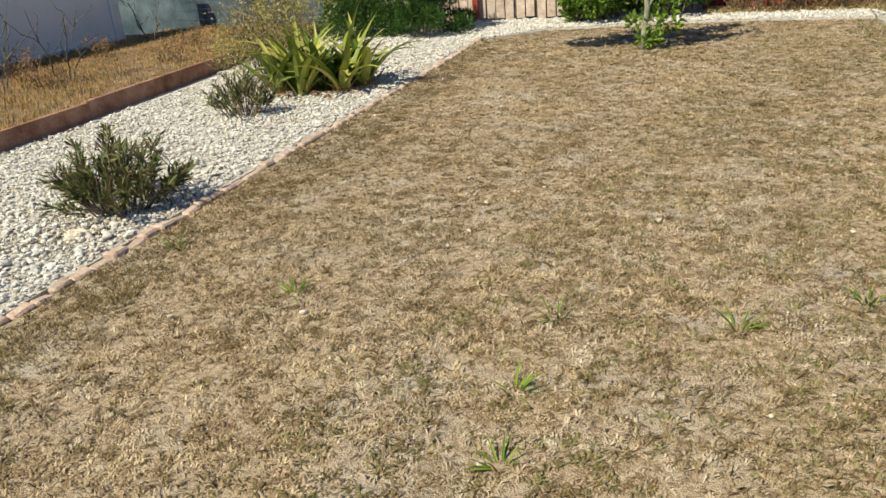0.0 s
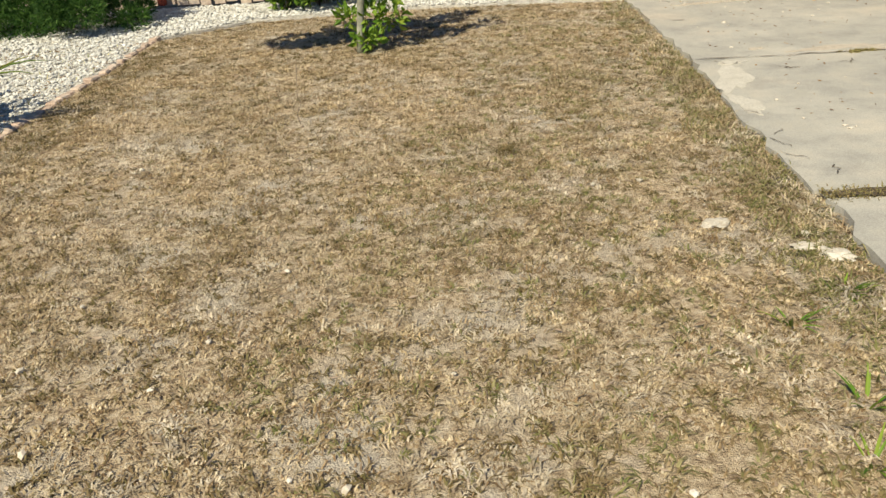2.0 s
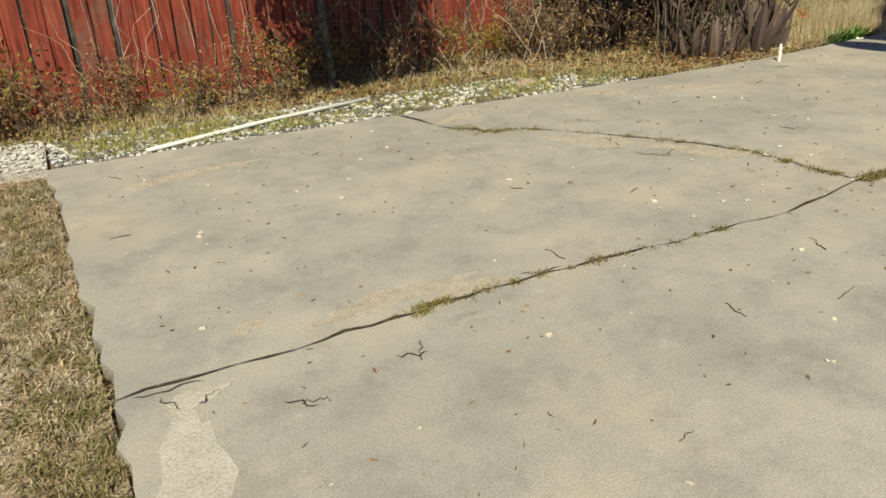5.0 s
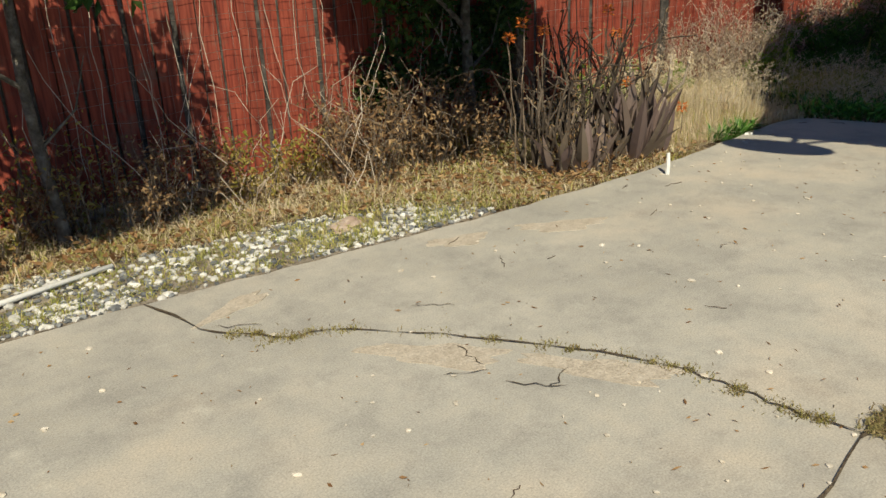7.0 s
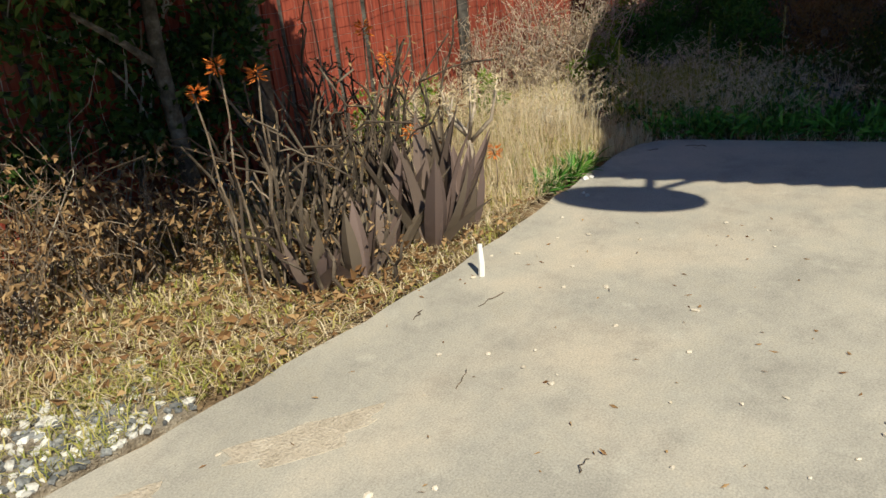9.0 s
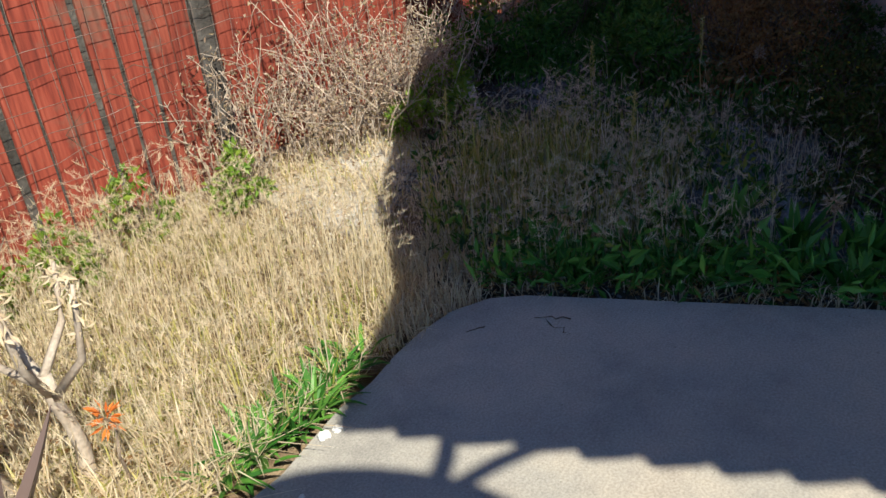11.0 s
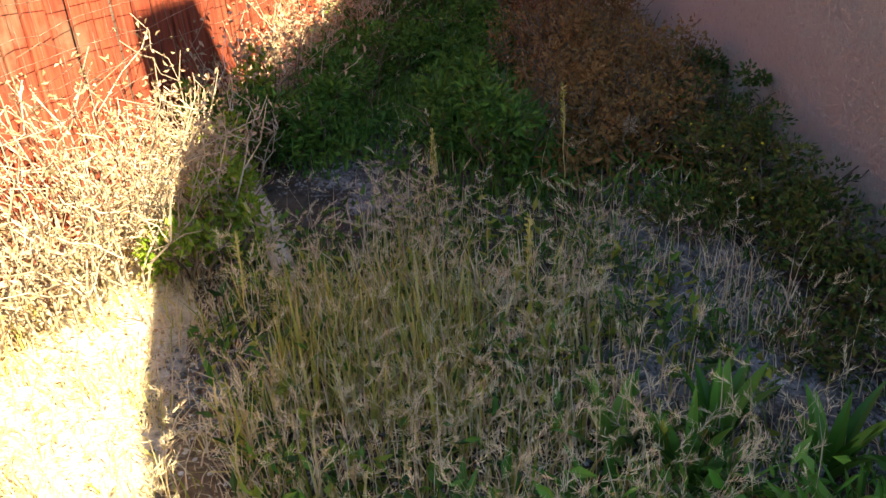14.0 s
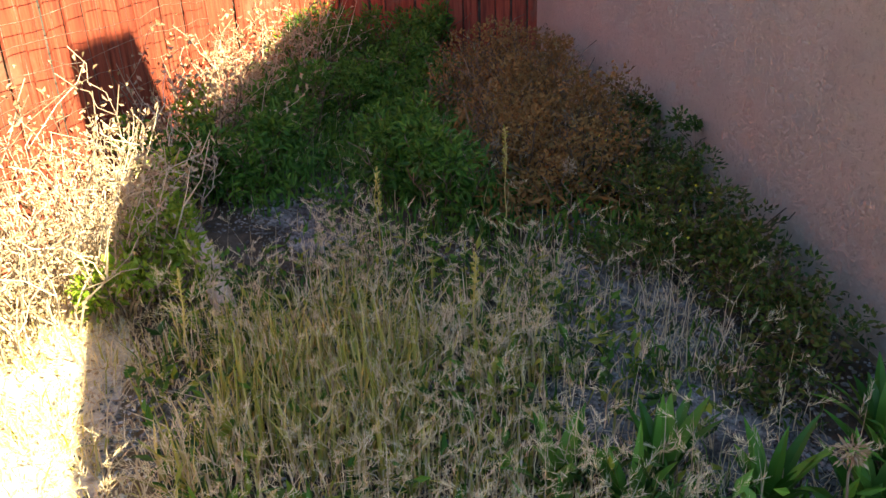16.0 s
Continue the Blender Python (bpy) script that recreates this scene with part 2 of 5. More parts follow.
M["jointgrass"] = leafy("joint_grass_blades", [(0.12, 0.085, 0.04), (0.26, 0.20, 0.09), (0.22, 0.21, 0.07), (0.40, 0.31, 0.17)], 0.7, 0.2)
M["mossy"] = leafy("crack_moss", [(0.20, 0.19, 0.05), (0.34, 0.30, 0.10), (0.26, 0.20, 0.09), (0.14, 0.11, 0.05)], 0.7, 0.2)
M["yardgreen"] = leafy("shaded_weed_leaves", [(0.025, 0.08, 0.01), (0.06, 0.17, 0.025), (0.13, 0.26, 0.04), (0.035, 0.11, 0.022)], 0.5, 0.25)
M["palestraw"] = leafy("pale_straw", [(0.52, 0.40, 0.26), (0.76, 0.65, 0.46), (0.82, 0.73, 0.56), (0.60, 0.50, 0.30)], 0.6, 0.4)
M["brownturf"] = leafy("dead_brown_grass", [(0.13, 0.085, 0.045), (0.27, 0.18, 0.095), (0.20, 0.16, 0.08), (0.36, 0.26, 0.15)], 0.7, 0.2)
M["wire"] = grainy("rusty_wire", [(0.09, 0.06, 0.05), (0.19, 0.14, 0.12), (0.34, 0.29, 0.27)], 12, 80, rough=0.5)
M["crack"] = grainy("crack_dirt", [(0.035, 0.028, 0.02), (0.085, 0.065, 0.045), (0.16, 0.125, 0.08)], 30, 90, relief=1.0, depth=0.01)


def planks_paint():
    """Red stain on old boards: streaks along the grain, bare grey wood where it has worn off."""
    m, nt, b = nodes_of("worn_red_boards")
    co = nt.nodes.new("ShaderNodeNewGeometry")
    mp = nt.nodes.new("ShaderNodeMapping")
    mp.inputs["Scale"].default_value = (22, 22, 1.6)
    nt.links.new(co.outputs["Position"], mp.inputs[0])
    n = nt.nodes.new("ShaderNodeTexNoise")
    n.inputs["Scale"].default_value, n.inputs["Detail"].default_value = 2.0, 6
    nt.links.new(mp.outputs[0], n.inputs["Vector"])
    oi = nt.nodes.new("ShaderNodeObjectInfo")
    red = ramp(nt, n.outputs["Fac"], [(0.12, 0.022, 0.014), (0.27, 0.05, 0.028), (0.36, 0.088, 0.052)], 0.3, 0.7)
    red = mix(nt, 1.0, red, ramp(nt, oi.outputs["Random"], [(0.72, 0.72, 0.72), (1, 1, 1), (0.88, 0.8, 0.8)]), "MULTIPLY")
    worn = tex(nt, 2.2, 5, 0.7)
    f = ramp(nt, worn.outputs["Fac"], [(0, 0, 0), (0.75, 0.75, 0.75)], 0.56, 0.70)
    col = mix(nt, f, red, (0.17, 0.115, 0.085))
    nt.links.new(col, b.inputs["Base Color"])
    b.inputs["Roughness"].default_value = 0.8
    bump(nt, b, n.outputs["Fac"], 0.6, 0.008)
    return m


def concrete():
    """Old cast concrete: cool trowelled grey, tan stains, pale spalled places, fine pitting."""
    m, nt, b = nodes_of("old_concrete")
    a, c, d, e = tex(nt, 1.1, 7, 0.68), tex(nt, 7, 5), tex(nt, 130, 3), tex(nt, 0.55, 4, 0.7)
    col = ramp(nt, a.outputs["Fac"], [(0.315, 0.303, 0.275), (0.375, 0.358, 0.32), (0.445, 0.422, 0.375)], 0.34, 0.66)
    col = mix(nt, ramp(nt, e.outputs["Fac"], [(0, 0, 0), (0.6, 0.6, 0.6)], 0.53, 0.72), col, (0.45, 0.38, 0.295))
    dk = tex(nt, 0.8, 5, 0.7)
    col = mix(nt, ramp(nt, dk.outputs["Fac"], [(0, 0, 0), (0.34, 0.34, 0.34)], 0.6, 0.76), col, (0.22, 0.21, 0.185))
    col = mix(nt, ramp(nt, c.outputs["Fac"], [(0, 0, 0), (0.5, 0.5, 0.5)], 0.6, 0.75), col, (0.50, 0.485, 0.43))
    scuff = tex(nt, 3.2, 8, 0.75)
    col = mix(nt, 1.0, col, ramp(nt, scuff.outputs["Fac"], [(0.82, 0.82, 0.83), (1, 1, 1), (1.08, 1.06, 1.02)], 0.36, 0.66), "MULTIPLY")
    pit = tex(nt, 38, 3, 0.7)
    col = mix(nt, ramp(nt, pit.outputs["Fac"], [(0, 0, 0), (0.5, 0.5, 0.5)], 0.66, 0.72), col, (0.15, 0.135, 0.11))
    col = mix(nt, 0.32, col, ramp(nt, d.outputs["Fac"], [(0.2, 0.2, 0.2), (0.9, 0.9, 0.9)], 0.3, 0.7), "OVERLAY")
    nt.links.new(col, b.inputs["Base Color"])
    b.inputs["Roughness"].default_value = 0.85
    bump(nt, b, mix(nt, 0.5, c.outputs["Fac"], d.outputs["Fac"]), 0.35, 0.006)
    return m


def stucco():
    """Pink render thrown on rough: lumps a few centimetres wide between smoother places."""
    m, nt, b = nodes_of("pink_stucco")
    lump, fine, big = tex(nt, 34, 5, 0.68), tex(nt, 130, 3), tex(nt, 1.1, 4)
    col = ramp(nt, big.outputs["Fac"], [(0.76, 0.56, 0.46), (0.83, 0.64, 0.54), (0.86, 0.69, 0.60)], 0.3, 0.7)
    # pits between lumps darkened in colour, standing in for shading of the relief
    col = mix(nt, 1.0, col, ramp(nt, lump.outputs["Fac"], [(0.80, 0.76, 0.73), (1, 1, 1)], 0.34, 0.46), "MULTIPLY")
    nt.links.new(col, b.inputs["Base Color"])
    b.inputs["Roughness"].default_value = 0.95
    h = mix(nt, 0.25, ramp(nt, lump.outputs["Fac"], [(0, 0, 0), (0.55, 0.55, 0.55), (1, 1, 1)], 0.42, 0.66), fine.outputs["Fac"])
    mask = tex(nt, 3.5, 3)
    h = mix(nt, ramp(nt, mask.outputs["Fac"], [(0.35, 0.35, 0.35), (1, 1, 1)], 0.38, 0.6), fine.outputs["Fac"], h)
    bump(nt, b, h, 1.0, 0.06)
    return m


M["plank"], M["concrete"], M["stucco"] = planks_paint(), concrete(), stucco()


# ---- geometry helpers ----
def mesh_np(name, verts, tris, mat, smooth=False):
    me = bpy.data.meshes.new(name)
    verts, tris = np.asarray(verts, np.float32), np.asarray(tris, np.int32)
    me.vertices.add(len(verts))
    me.vertices.foreach_set("co", verts.ravel())
    me.loops.add(tris.size)
    me.loops.foreach_set("vertex_index", tris.ravel())
    me.polygons.add(len(tris))
    k = tris.shape[1]
    me.polygons.foreach_set("loop_start", np.arange(0, tris.size, k, dtype=np.int32))
    me.polygons.foreach_set("loop_total", np.full(len(tris), k, np.int32))
    me.update(calc_edges=True)
    me.polygons.foreach_set("use_smooth", np.full(len(tris), smooth))
    me.materials.append(mat)
    return me


def blades(base, height, width, turn, lean, curl=0.5):
    """Curved grass blades of three triangles: foot, knee, tip."""
    n = len(base)
    d = np.stack([np.cos(turn), np.sin(turn), np.zeros(n)], 1)
    s = np.stack([-np.sin(turn), np.cos(turn), np.zeros(n)], 1) * (width / 2)[:, None]
    up = np.array([0, 0, 1.0])
    h, l = height[:, None], lean[:, None]
    knee = base + up * h * (1 - 0.35 * l) * 0.55 + d * h * l * 0.30
    tip = base + up * h * np.maximum(0.08, 1 - curl * l) + d * h * l * 0.95
    v = np.stack([base - s, base + s, knee - s * 0.8, knee + s * 0.8, tip], 1).reshape(-1, 3)
    o = (np.arange(n) * 5)[:, None, None]
    t = (np.array([[0, 1, 3], [0, 3, 2], [2, 3, 4]])[None] + o).reshape(-1, 3)
    return v, t


def leaves(pos, direct, length, width, fold=0.25):
    """Pointed leaves folded along the middle: four triangles' worth of outline in two."""
    n = len(pos)
    d = direct / np.linalg.norm(direct, axis=1)[:, None]
    r = rng.normal(size=(n, 3))
    s = np.cross(d, r)
    s /= np.linalg.norm(s, axis=1)[:, None] + 1e-9
    nn = np.cross(s, d)
    L, W = length[:, None], width[:, None]
    v = np.stack([pos, pos + d * L * 0.45 + s * W * 0.5 + nn * W * fold, pos + d * L * 0.5 - nn * W * 0.05,
                  pos + d * L * 0.45 - s * W * 0.5 + nn * W * fold, pos + d * L], 1).reshape(-1, 3)
    o = (np.arange(n) * 5)[:, None, None]
    t = (np.array([[0, 1, 2], [1, 4, 2], [0, 2, 3], [2, 4, 3]])[None] + o).reshape(-1, 3)
    return v, t


def straps(base, turn, tilt, length, width, arch, steps=6, thick=0.0, trough=0.2):
    """Long tapering leaves that rise and arch over: a folded ribbon each, with thickness where thick is given."""
    vs, ts, off = [], [], 0
    for b, a, ti, L, W, ar in zip(base, turn, tilt, length, width, arch):
        d = np.array([math.cos(a), math.sin(a), 0])
        s = np.array([-math.sin(a), math.cos(a), 0])
        p, ang, rows = np.array(b, float), ti, []
        for k in range(steps + 1):
            f = k / steps
            w = W * (0.55 + 0.9 * f - 1.45 * f * f) if k < steps else 0.003
            nrm = np.array([0, 0, 1]) * math.sin(ang) - d * math.cos(ang)
            rows += [p - s * w / 2 + nrm * w * trough, p - nrm * (thick * (1 - f) + 0.001), p + s * w / 2 + nrm * w * trough, p + nrm * thick * 0.25 * (1 - f)]
            p = p + (d * math.sin(ang) + np.array([0, 0, 1]) * math.cos(ang)) * L / steps
            ang += ar / steps
        vs.append(np.array(rows))
        for k in range(steps):
            q = off + 4 * k
            for i in range(4):
                j = (i + 1) % 4
                ts += [(q + i, q + j, q + 4 + j), (q + i, q + 4 + j, q + 4 + i)]
        off += 4 * (steps + 1)
    return np.concatenate(vs), np.array(ts)


def tubes(lines, sides=4):
    """Round rods along lines of (point, radius)."""
    vs, ts, off = [], [], 0
    for line in lines:
        pts = np.array([p for p, _ in line], float)
        rad = [r for _, r in line]
        for k, p in enumerate(pts):
            d = pts[min(k + 1, len(pts) - 1)] - pts[max(k - 1, 0)]
            d = d / (np.linalg.norm(d) + 1e-9)
            a = np.cross(d, (0.31, 0.2, 0.93) if abs(d[2]) < 0.9 else (1, 0.1, 0))
            a /= np.linalg.norm(a)
            b = np.cross(d, a)
            for i in range(sides):
                w = 2 * math.pi * i / sides
                vs.append(p + rad[k] * (math.cos(w) * a + math.sin(w) * b))
        for k in range(len(pts) - 1):
            q = off + sides * k
            for i in range(sides):
                j = (i + 1) % sides
                ts += [(q + i, q + j, q + sides + j), (q + i, q + sides + j, q + sides + i)]
        e = off + sides * (len(pts) - 1)
        ts += [(off, off + i + 1, off + i) for i in range(1, sides - 1)] + [(e, e + i, e + i + 1) for i in range(1, sides - 1)]
        off += sides * len(pts)
    return np.array(vs), np.array(ts)


ICO = bmesh.new()
bmesh.ops.create_icosphere(ICO, subdivisions=1, radius=1)
ICO_V = np.array([v.co[:] for v in ICO.verts])
ICO_T = np.array([[v.index for v in f.verts] for f in ICO.faces])
ICO.free()


def stones(pos, size, flat=0.6):
    """Angular pebbles of twenty faces, each squashed and turned its own way."""
    n = len(pos)
    sc = size[:, None, None] * rng.uniform(0.6, 1.25, (n, 1, 3)) * np.array([1, 1, flat])
    v = ICO_V[None] * rng.uniform(0.75, 1.2, (n, len(ICO_V), 1)) * sc
    a = rng.uniform(0, 2 * math.pi, n)
    c, s = np.cos(a)[:, None], np.sin(a)[:, None]
    x, y = v[..., 0] * c - v[..., 1] * s, v[..., 0] * s + v[..., 1] * c
    v = np.stack([x, y, v[..., 2]], 2) + pos[:, None]
    t = (ICO_T[None] + (np.arange(n) * len(ICO_V))[:, None, None]).reshape(-1, 3)
    return v.reshape(-1, 3), t


def inside(p, poly):
    x, y, res, j = p[:, 0], p[:, 1], np.zeros(len(p), bool), len(poly) - 1
    for i in range(len(poly)):
        (xi, yi), (xj, yj) = poly[i], poly[j]
        res ^= ((yi > y) != (yj > y)) & (x < (xj - xi) * (y - yi) / (yj - yi + 1e-12) + xi)
        j = i
    return res


def scatter(poly, n, clump=0.0, clump_scale=1.0, z=0.0):
    """n places within a polygon, in clumps if asked."""
    poly = np.array(poly)
    lo, hi = poly.min(0), poly.max(0)
    got = []
    total = 0
    while total < n:
        p = rng.uniform(lo, hi, (n, 2))
        p = p[inside(p, poly)]
        if clump and len(p):
            q = p / clump_scale
            f = np.sin(q[:, 0] * 5.1 + 1.3 * np.sin(q[:, 1] * 3.7)) * np.sin(q[:, 1] * 4.3 + 1.7 * np.sin(q[:, 0] * 2.9))
            p = p[rng.uniform(-1, 1, len(p)) * (1 / clump) < f + 0.35]
        got.append(p)
        total += len(p)
    p = np.concatenate(got)[:n]
    return np.column_stack([p, np.full(n, z)])


def thing(name, at, label, category, group="", kind=""):
    ob = new(name)
    ob.empty_display_size = 0.1
    ob.location = at
    return tagged(ob, label, category, group, kind)


def part(name, vt, mat, parent, label="", smooth=False):
    """One mesh under a thing or a part; the points are in metres from the thing's base."""
    v, t = vt
    ob = new(name, mesh_np(name, v, t, mat, smooth))
    ob.parent = parent
    return tagged(ob, label) if label else ob


def stuff(name, vt, mat, label, category):
    return tagged(new(name, mesh_np(name, *vt, mat)), label, category, kind="stuff")


def prism(poly, z0, z1):
    """A flat polygon raised from z0 to z1, as triangles."""
    bm = bmesh.new()
    f = bm.faces.new([bm.verts.new((x, y, z1)) for x, y in poly])
    if f.normal.z < 0 or f.calc_area() and (f.normal_update() or f.normal.z < 0):
        f.normal_flip()
    r = bmesh.ops.extrude_face_region(bm, geom=[f])
    low = [v for v in r["geom"] if isinstance(v, bmesh.types.BMVert)]
    for v in low:
        v.co.z = z0
    bmesh.ops.recalc_face_normals(bm, faces=bm.faces)
    bmesh.ops.triangulate(bm, faces=bm.faces)
    bm.verts.index_update()
    v = np.array([v.co[:] for v in bm.verts])
    t = np.array([[q.index for q in g.verts] for g in bm.faces])
    bm.free()
    return v, t


def box(x0, x1, y0, y1, z0, z1, bevel=0.0, warp=0.0):
    bm = bmesh.new()
    bmesh.ops.create_cube(bm, size=1)
    for v in bm.verts:
        v.co = ((x0 + x1) / 2 + v.co.x * (x1 - x0), (y0 + y1) / 2 + v.co.y * (y1 - y0), (z0 + z1) / 2 + v.co.z * (z1 - z0))
        if warp:
            v.co += Vector(rng.uniform(-warp, warp, 3))
    if bevel:
        bmesh.ops.bevel(bm, geom=bm.edges[:], offset=bevel, segments=1, affect="EDGES")
    bmesh.ops.triangulate(bm, faces=bm.faces)
    bm.verts.index_update()
    v = np.array([v.co[:] for v in bm.verts])
    t = np.array([[q.index for q in g.verts] for g in bm.faces])
    bm.free()
    return v, t


def wander(start, end, steps, jitter, r0, r1):
    """A crooked rod from start to end."""
    s, e = np.array(start, float), np.array(end, float)
    out = []
    for k in range(steps + 1):
        f = k / steps
        out.append((s + (e - s) * f + (rng.normal(size=3) * jitter if 0 < k else 0), r0 + (r1 - r0) * f))
    return out


def jagged(a, b, steps, amp):
    """A broken edge in the plane from a to b, without b."""
    a, b = np.array(a), np.array(b)
    d = (b - a) / np.linalg.norm(b - a)
    n = np.array([-d[1], d[0]])
    return [tuple(a + (b - a) * k / steps + n * (rng.uniform(-amp, amp) if k else 0)) for k in range(steps)]


# ---- ground ----
GZ = -0.035


def ground_sheet():
    xs = np.concatenate([[-400, -120, -40], np.linspace(-14, 20, 86), [40, 120, 400]])
    ys = np.concatenate([[-400, -120, -40], np.linspace(-6, 18, 61), [40, 120, 400]])
    X, Y = np.meshgrid(xs, ys)
    Z = GZ - 0.03 + 0.012 * np.sin(X * 1.7 + np.sin(Y)) * np.cos(Y * 1.3)
    v = np.column_stack([X.ravel(), Y.ravel(), Z.ravel()])
    w = len(xs)
    i = (np.arange(len(ys) - 1)[:, None] * w + np.arange(w - 1)[None]).ravel()
    t = np.concatenate([np.column_stack([i, i + 1, i + w + 1]), np.column_stack([i, i + w + 1, i + w])])
    return v, t


tagged(new("ground", mesh_np("ground", *ground_sheet(), M["soil"])), "bare dry brown soil under the whole yard", "ground", kind="structure")

LAWN = [(-3.0, -3.0), (1.75, -3.0), (1.65, 5.2), (1.72, 5.8), (1.78, 8.0), (1.84, 11.3), (1.0, 11.45), (-0.5, 11.6), (-2.2, 11.35), (-3.05, 10.6), (-3.05, 6.0)]
tagged(new("lawn", mesh_np("lawn", *prism(LAWN, -0.12, GZ), M["thatch"])), "parched lawn ground of brown thatch and dust", "lawn", kind="structure")

# ---- concrete slabs ----
CRACK = [(4.27, 11.14), (4.36, 10.68), (4.57, 10.37), (4.86, 10.2), (5.13, 9.88), (5.38, 9.49), (5.58, 9.1), (5.65, 8.82), (5.66, 8.57), (5.69, 8.34)]
crack_fine = sum((jagged(CRACK[k], CRACK[k + 1], 4, 0.02) for k in range(len(CRACK) - 1)), []) + [CRACK[-1]]
joint = jagged((1.81, 8.37), (3.3, 8.36), 14, 0.022) + jagged((3.3, 8.36), (5.0, 8.22), 12, 0.018) + jagged((5.0, 8.22), (5.69, 8.32), 4, 0.012) + [(5.69, 8.32)]
west_edge = jagged((1.85, 11.35), (1.82, 9.0), 16, 0.03) + jagged((1.82, 9.0), (1.81, 8.37), 6, 0.03)
SLAB_NW = west_edge + [(x, y + 0.002) for x, y in joint] + [(x - 0.002, y) for x, y in crack_fine[::-1][1:]] + jagged((4.25, 11.15), (1.86, 11.36), 14, 0.012)[1:]
SLAB_NE = [(x + 0.002, y) for x, y in crack_fine] + [(5.72, 8.325)] + jagged((5.75, 8.325), (10.98, 8.2), 30, 0.01)[1:] + [(10.98, 8.2), (10.57, 9.6), (10.24, 10.66), (10.17, 10.78), (10.03, 10.87), (9.85, 10.9)] + jagged((9.7, 10.9), (7.85, 10.8), 12, 0.015) + jagged((7.85, 10.8), (6.4, 10.9), 10, 0.015) + jagged((6.4, 10.9), (4.29, 11.14), 14, 0.015)
SLAB_S = [(x, y - 0.002) for x, y in joint[::-1]] + jagged((1.80, 8.34), (1.74, 7.3), 9, 0.03) + jagged((1.74, 7.3), (1.68, 5.82), 12, 0.03) + jagged((1.68, 5.80), (12.0, 5.5), 40, 0.008) + [(12.0, 8.1), (5.75, 8.275)]
SLAB_SW = jagged((1.70, 5.71), (1.66, 4.7), 8, 0.035) + jagged((1.66, 4.7), (1.6, -2.0), 30, 0.03) + [(1.6, -3.0), (12.0, -3.0), (12.0, 5.42)] + jagged((12.0, 5.42), (1.70, 5.71), 30, 0.008)
slab = thing("concrete_slab", (0, 0, 0), "cracked sun-bleached concrete slab with broken edges", "pavement", kind="structure")
for poly in (SLAB_NW, SLAB_NE, SLAB_S, SLAB_SW):
    part("slab_section", prism(poly, -0.11, 0.0), M["concrete"], slab)

# ---- house ----
U, N = np.array([0.9598, 0.2807]), np.array([-0.2807, 0.9598])
W0 = np.array([12.405, 9.485])


def on_wall(s, off):
    """A place s metres along the pink wall and off metres out from it."""
    return tuple(W0 + U * s + N * off)


house = thing("house", (*on_wall(0, -0.2), 0), "single-storey house with rough pink stucco walls", "house")
WEST, EAST = -1.5, 6.0
part("wall", prism([on_wall(WEST, 0), on_wall(EAST, 0), on_wall(EAST, -0.25), on_wall(WEST, -0.25)], -0.1, 3.05), M["stucco"], house, "shaded pink stucco wall")
part("wall", prism([on_wall(WEST, -0.255), on_wall(WEST + 0.25, -0.255), on_wall(WEST + 0.25, -7.5), on_wall(WEST, -7.5)], -0.1, 3.05), M["stucco"], house)
part("roof", prism([on_wall(WEST - 0.1, 0.25), on_wall(EAST + 0.3, 0.25), on_wall(EAST + 0.3, -7.8), on_wall(WEST - 0.1, -7.8)], 3.06, 3.3), M["rooftile"], house, "clay tile roof")
# unseen gable, added; its heights set where the yard's shade meets the fence
gv = [(*on_wall(q, o), z) for o in (0.0, -0.25) for q, z in ((-1.30, 3.31), (2.52, 3.31), (2.52, 3.92), (-0.62, 4.68), (-1.30, 4.85))]
gt = [(0, 1, 2), (0, 2, 3), (0, 3, 4), (5, 7, 6), (5, 8, 7), (5, 9, 8)] + [f for a in range(5) for b in [(a + 1) % 5] for f in ((a, a + 5, b + 5), (a, b + 5, b))]
part("gable", (np.array(gv), np.array(gt)), M["stucco"], house, "unseen stucco gable above the roof edge, added to shade the yard by the fence")
part("chimney", box(10.95, 11.56, 9.15, 9.6, 3.31, 5.15, 0.01), M["stucco"], house)
# open roof, unseen, added to shade the end of the slab; its posts stand on the far side
# outline fitted to the shadow edges on slab and grass
COVER = [(8.0, 8.5), (8.72, 8.8), (9.1, 9.12), (9.4, 9.38), (11.0, 10.30), (11.9, 10.32), (11.2, 9.1), (11.0, 9.0), (12.4, 2.5), (9.9, 1.7)]
cover = part("patio_roof", prism(COVER, 2.98, 3.05), M["darkwood"], house, "unseen flat dark timber roof with a tiled edge, added to shade the slab end")
rake = []
for k in range(40):
    f = k / 39
    c0, c1 = np.array(COVER[0]), np.array(COVER[-1])
    q0, q1 = c0 + (c1 - c0) * f, c0 + (c1 - c0) * (f + 0.02)
    rake.append([(np.array((*q0, 3.0)), 0.05), (np.array((*q1, 3.01)), 0.03)])
part("edge_tiles", tubes(rake, 8), M["rooftile"], cover)
# posts made up to carry the added roof
for x, y in ((10.1, 2.0), (12.0, 2.8)):
    part("patio_post", box(x - 0.06, x + 0.06, y - 0.06, y + 0.06, 0, 2.98, 0.01), M["greywood"], house)
for ob in house.children:
    ob.location = -house.location


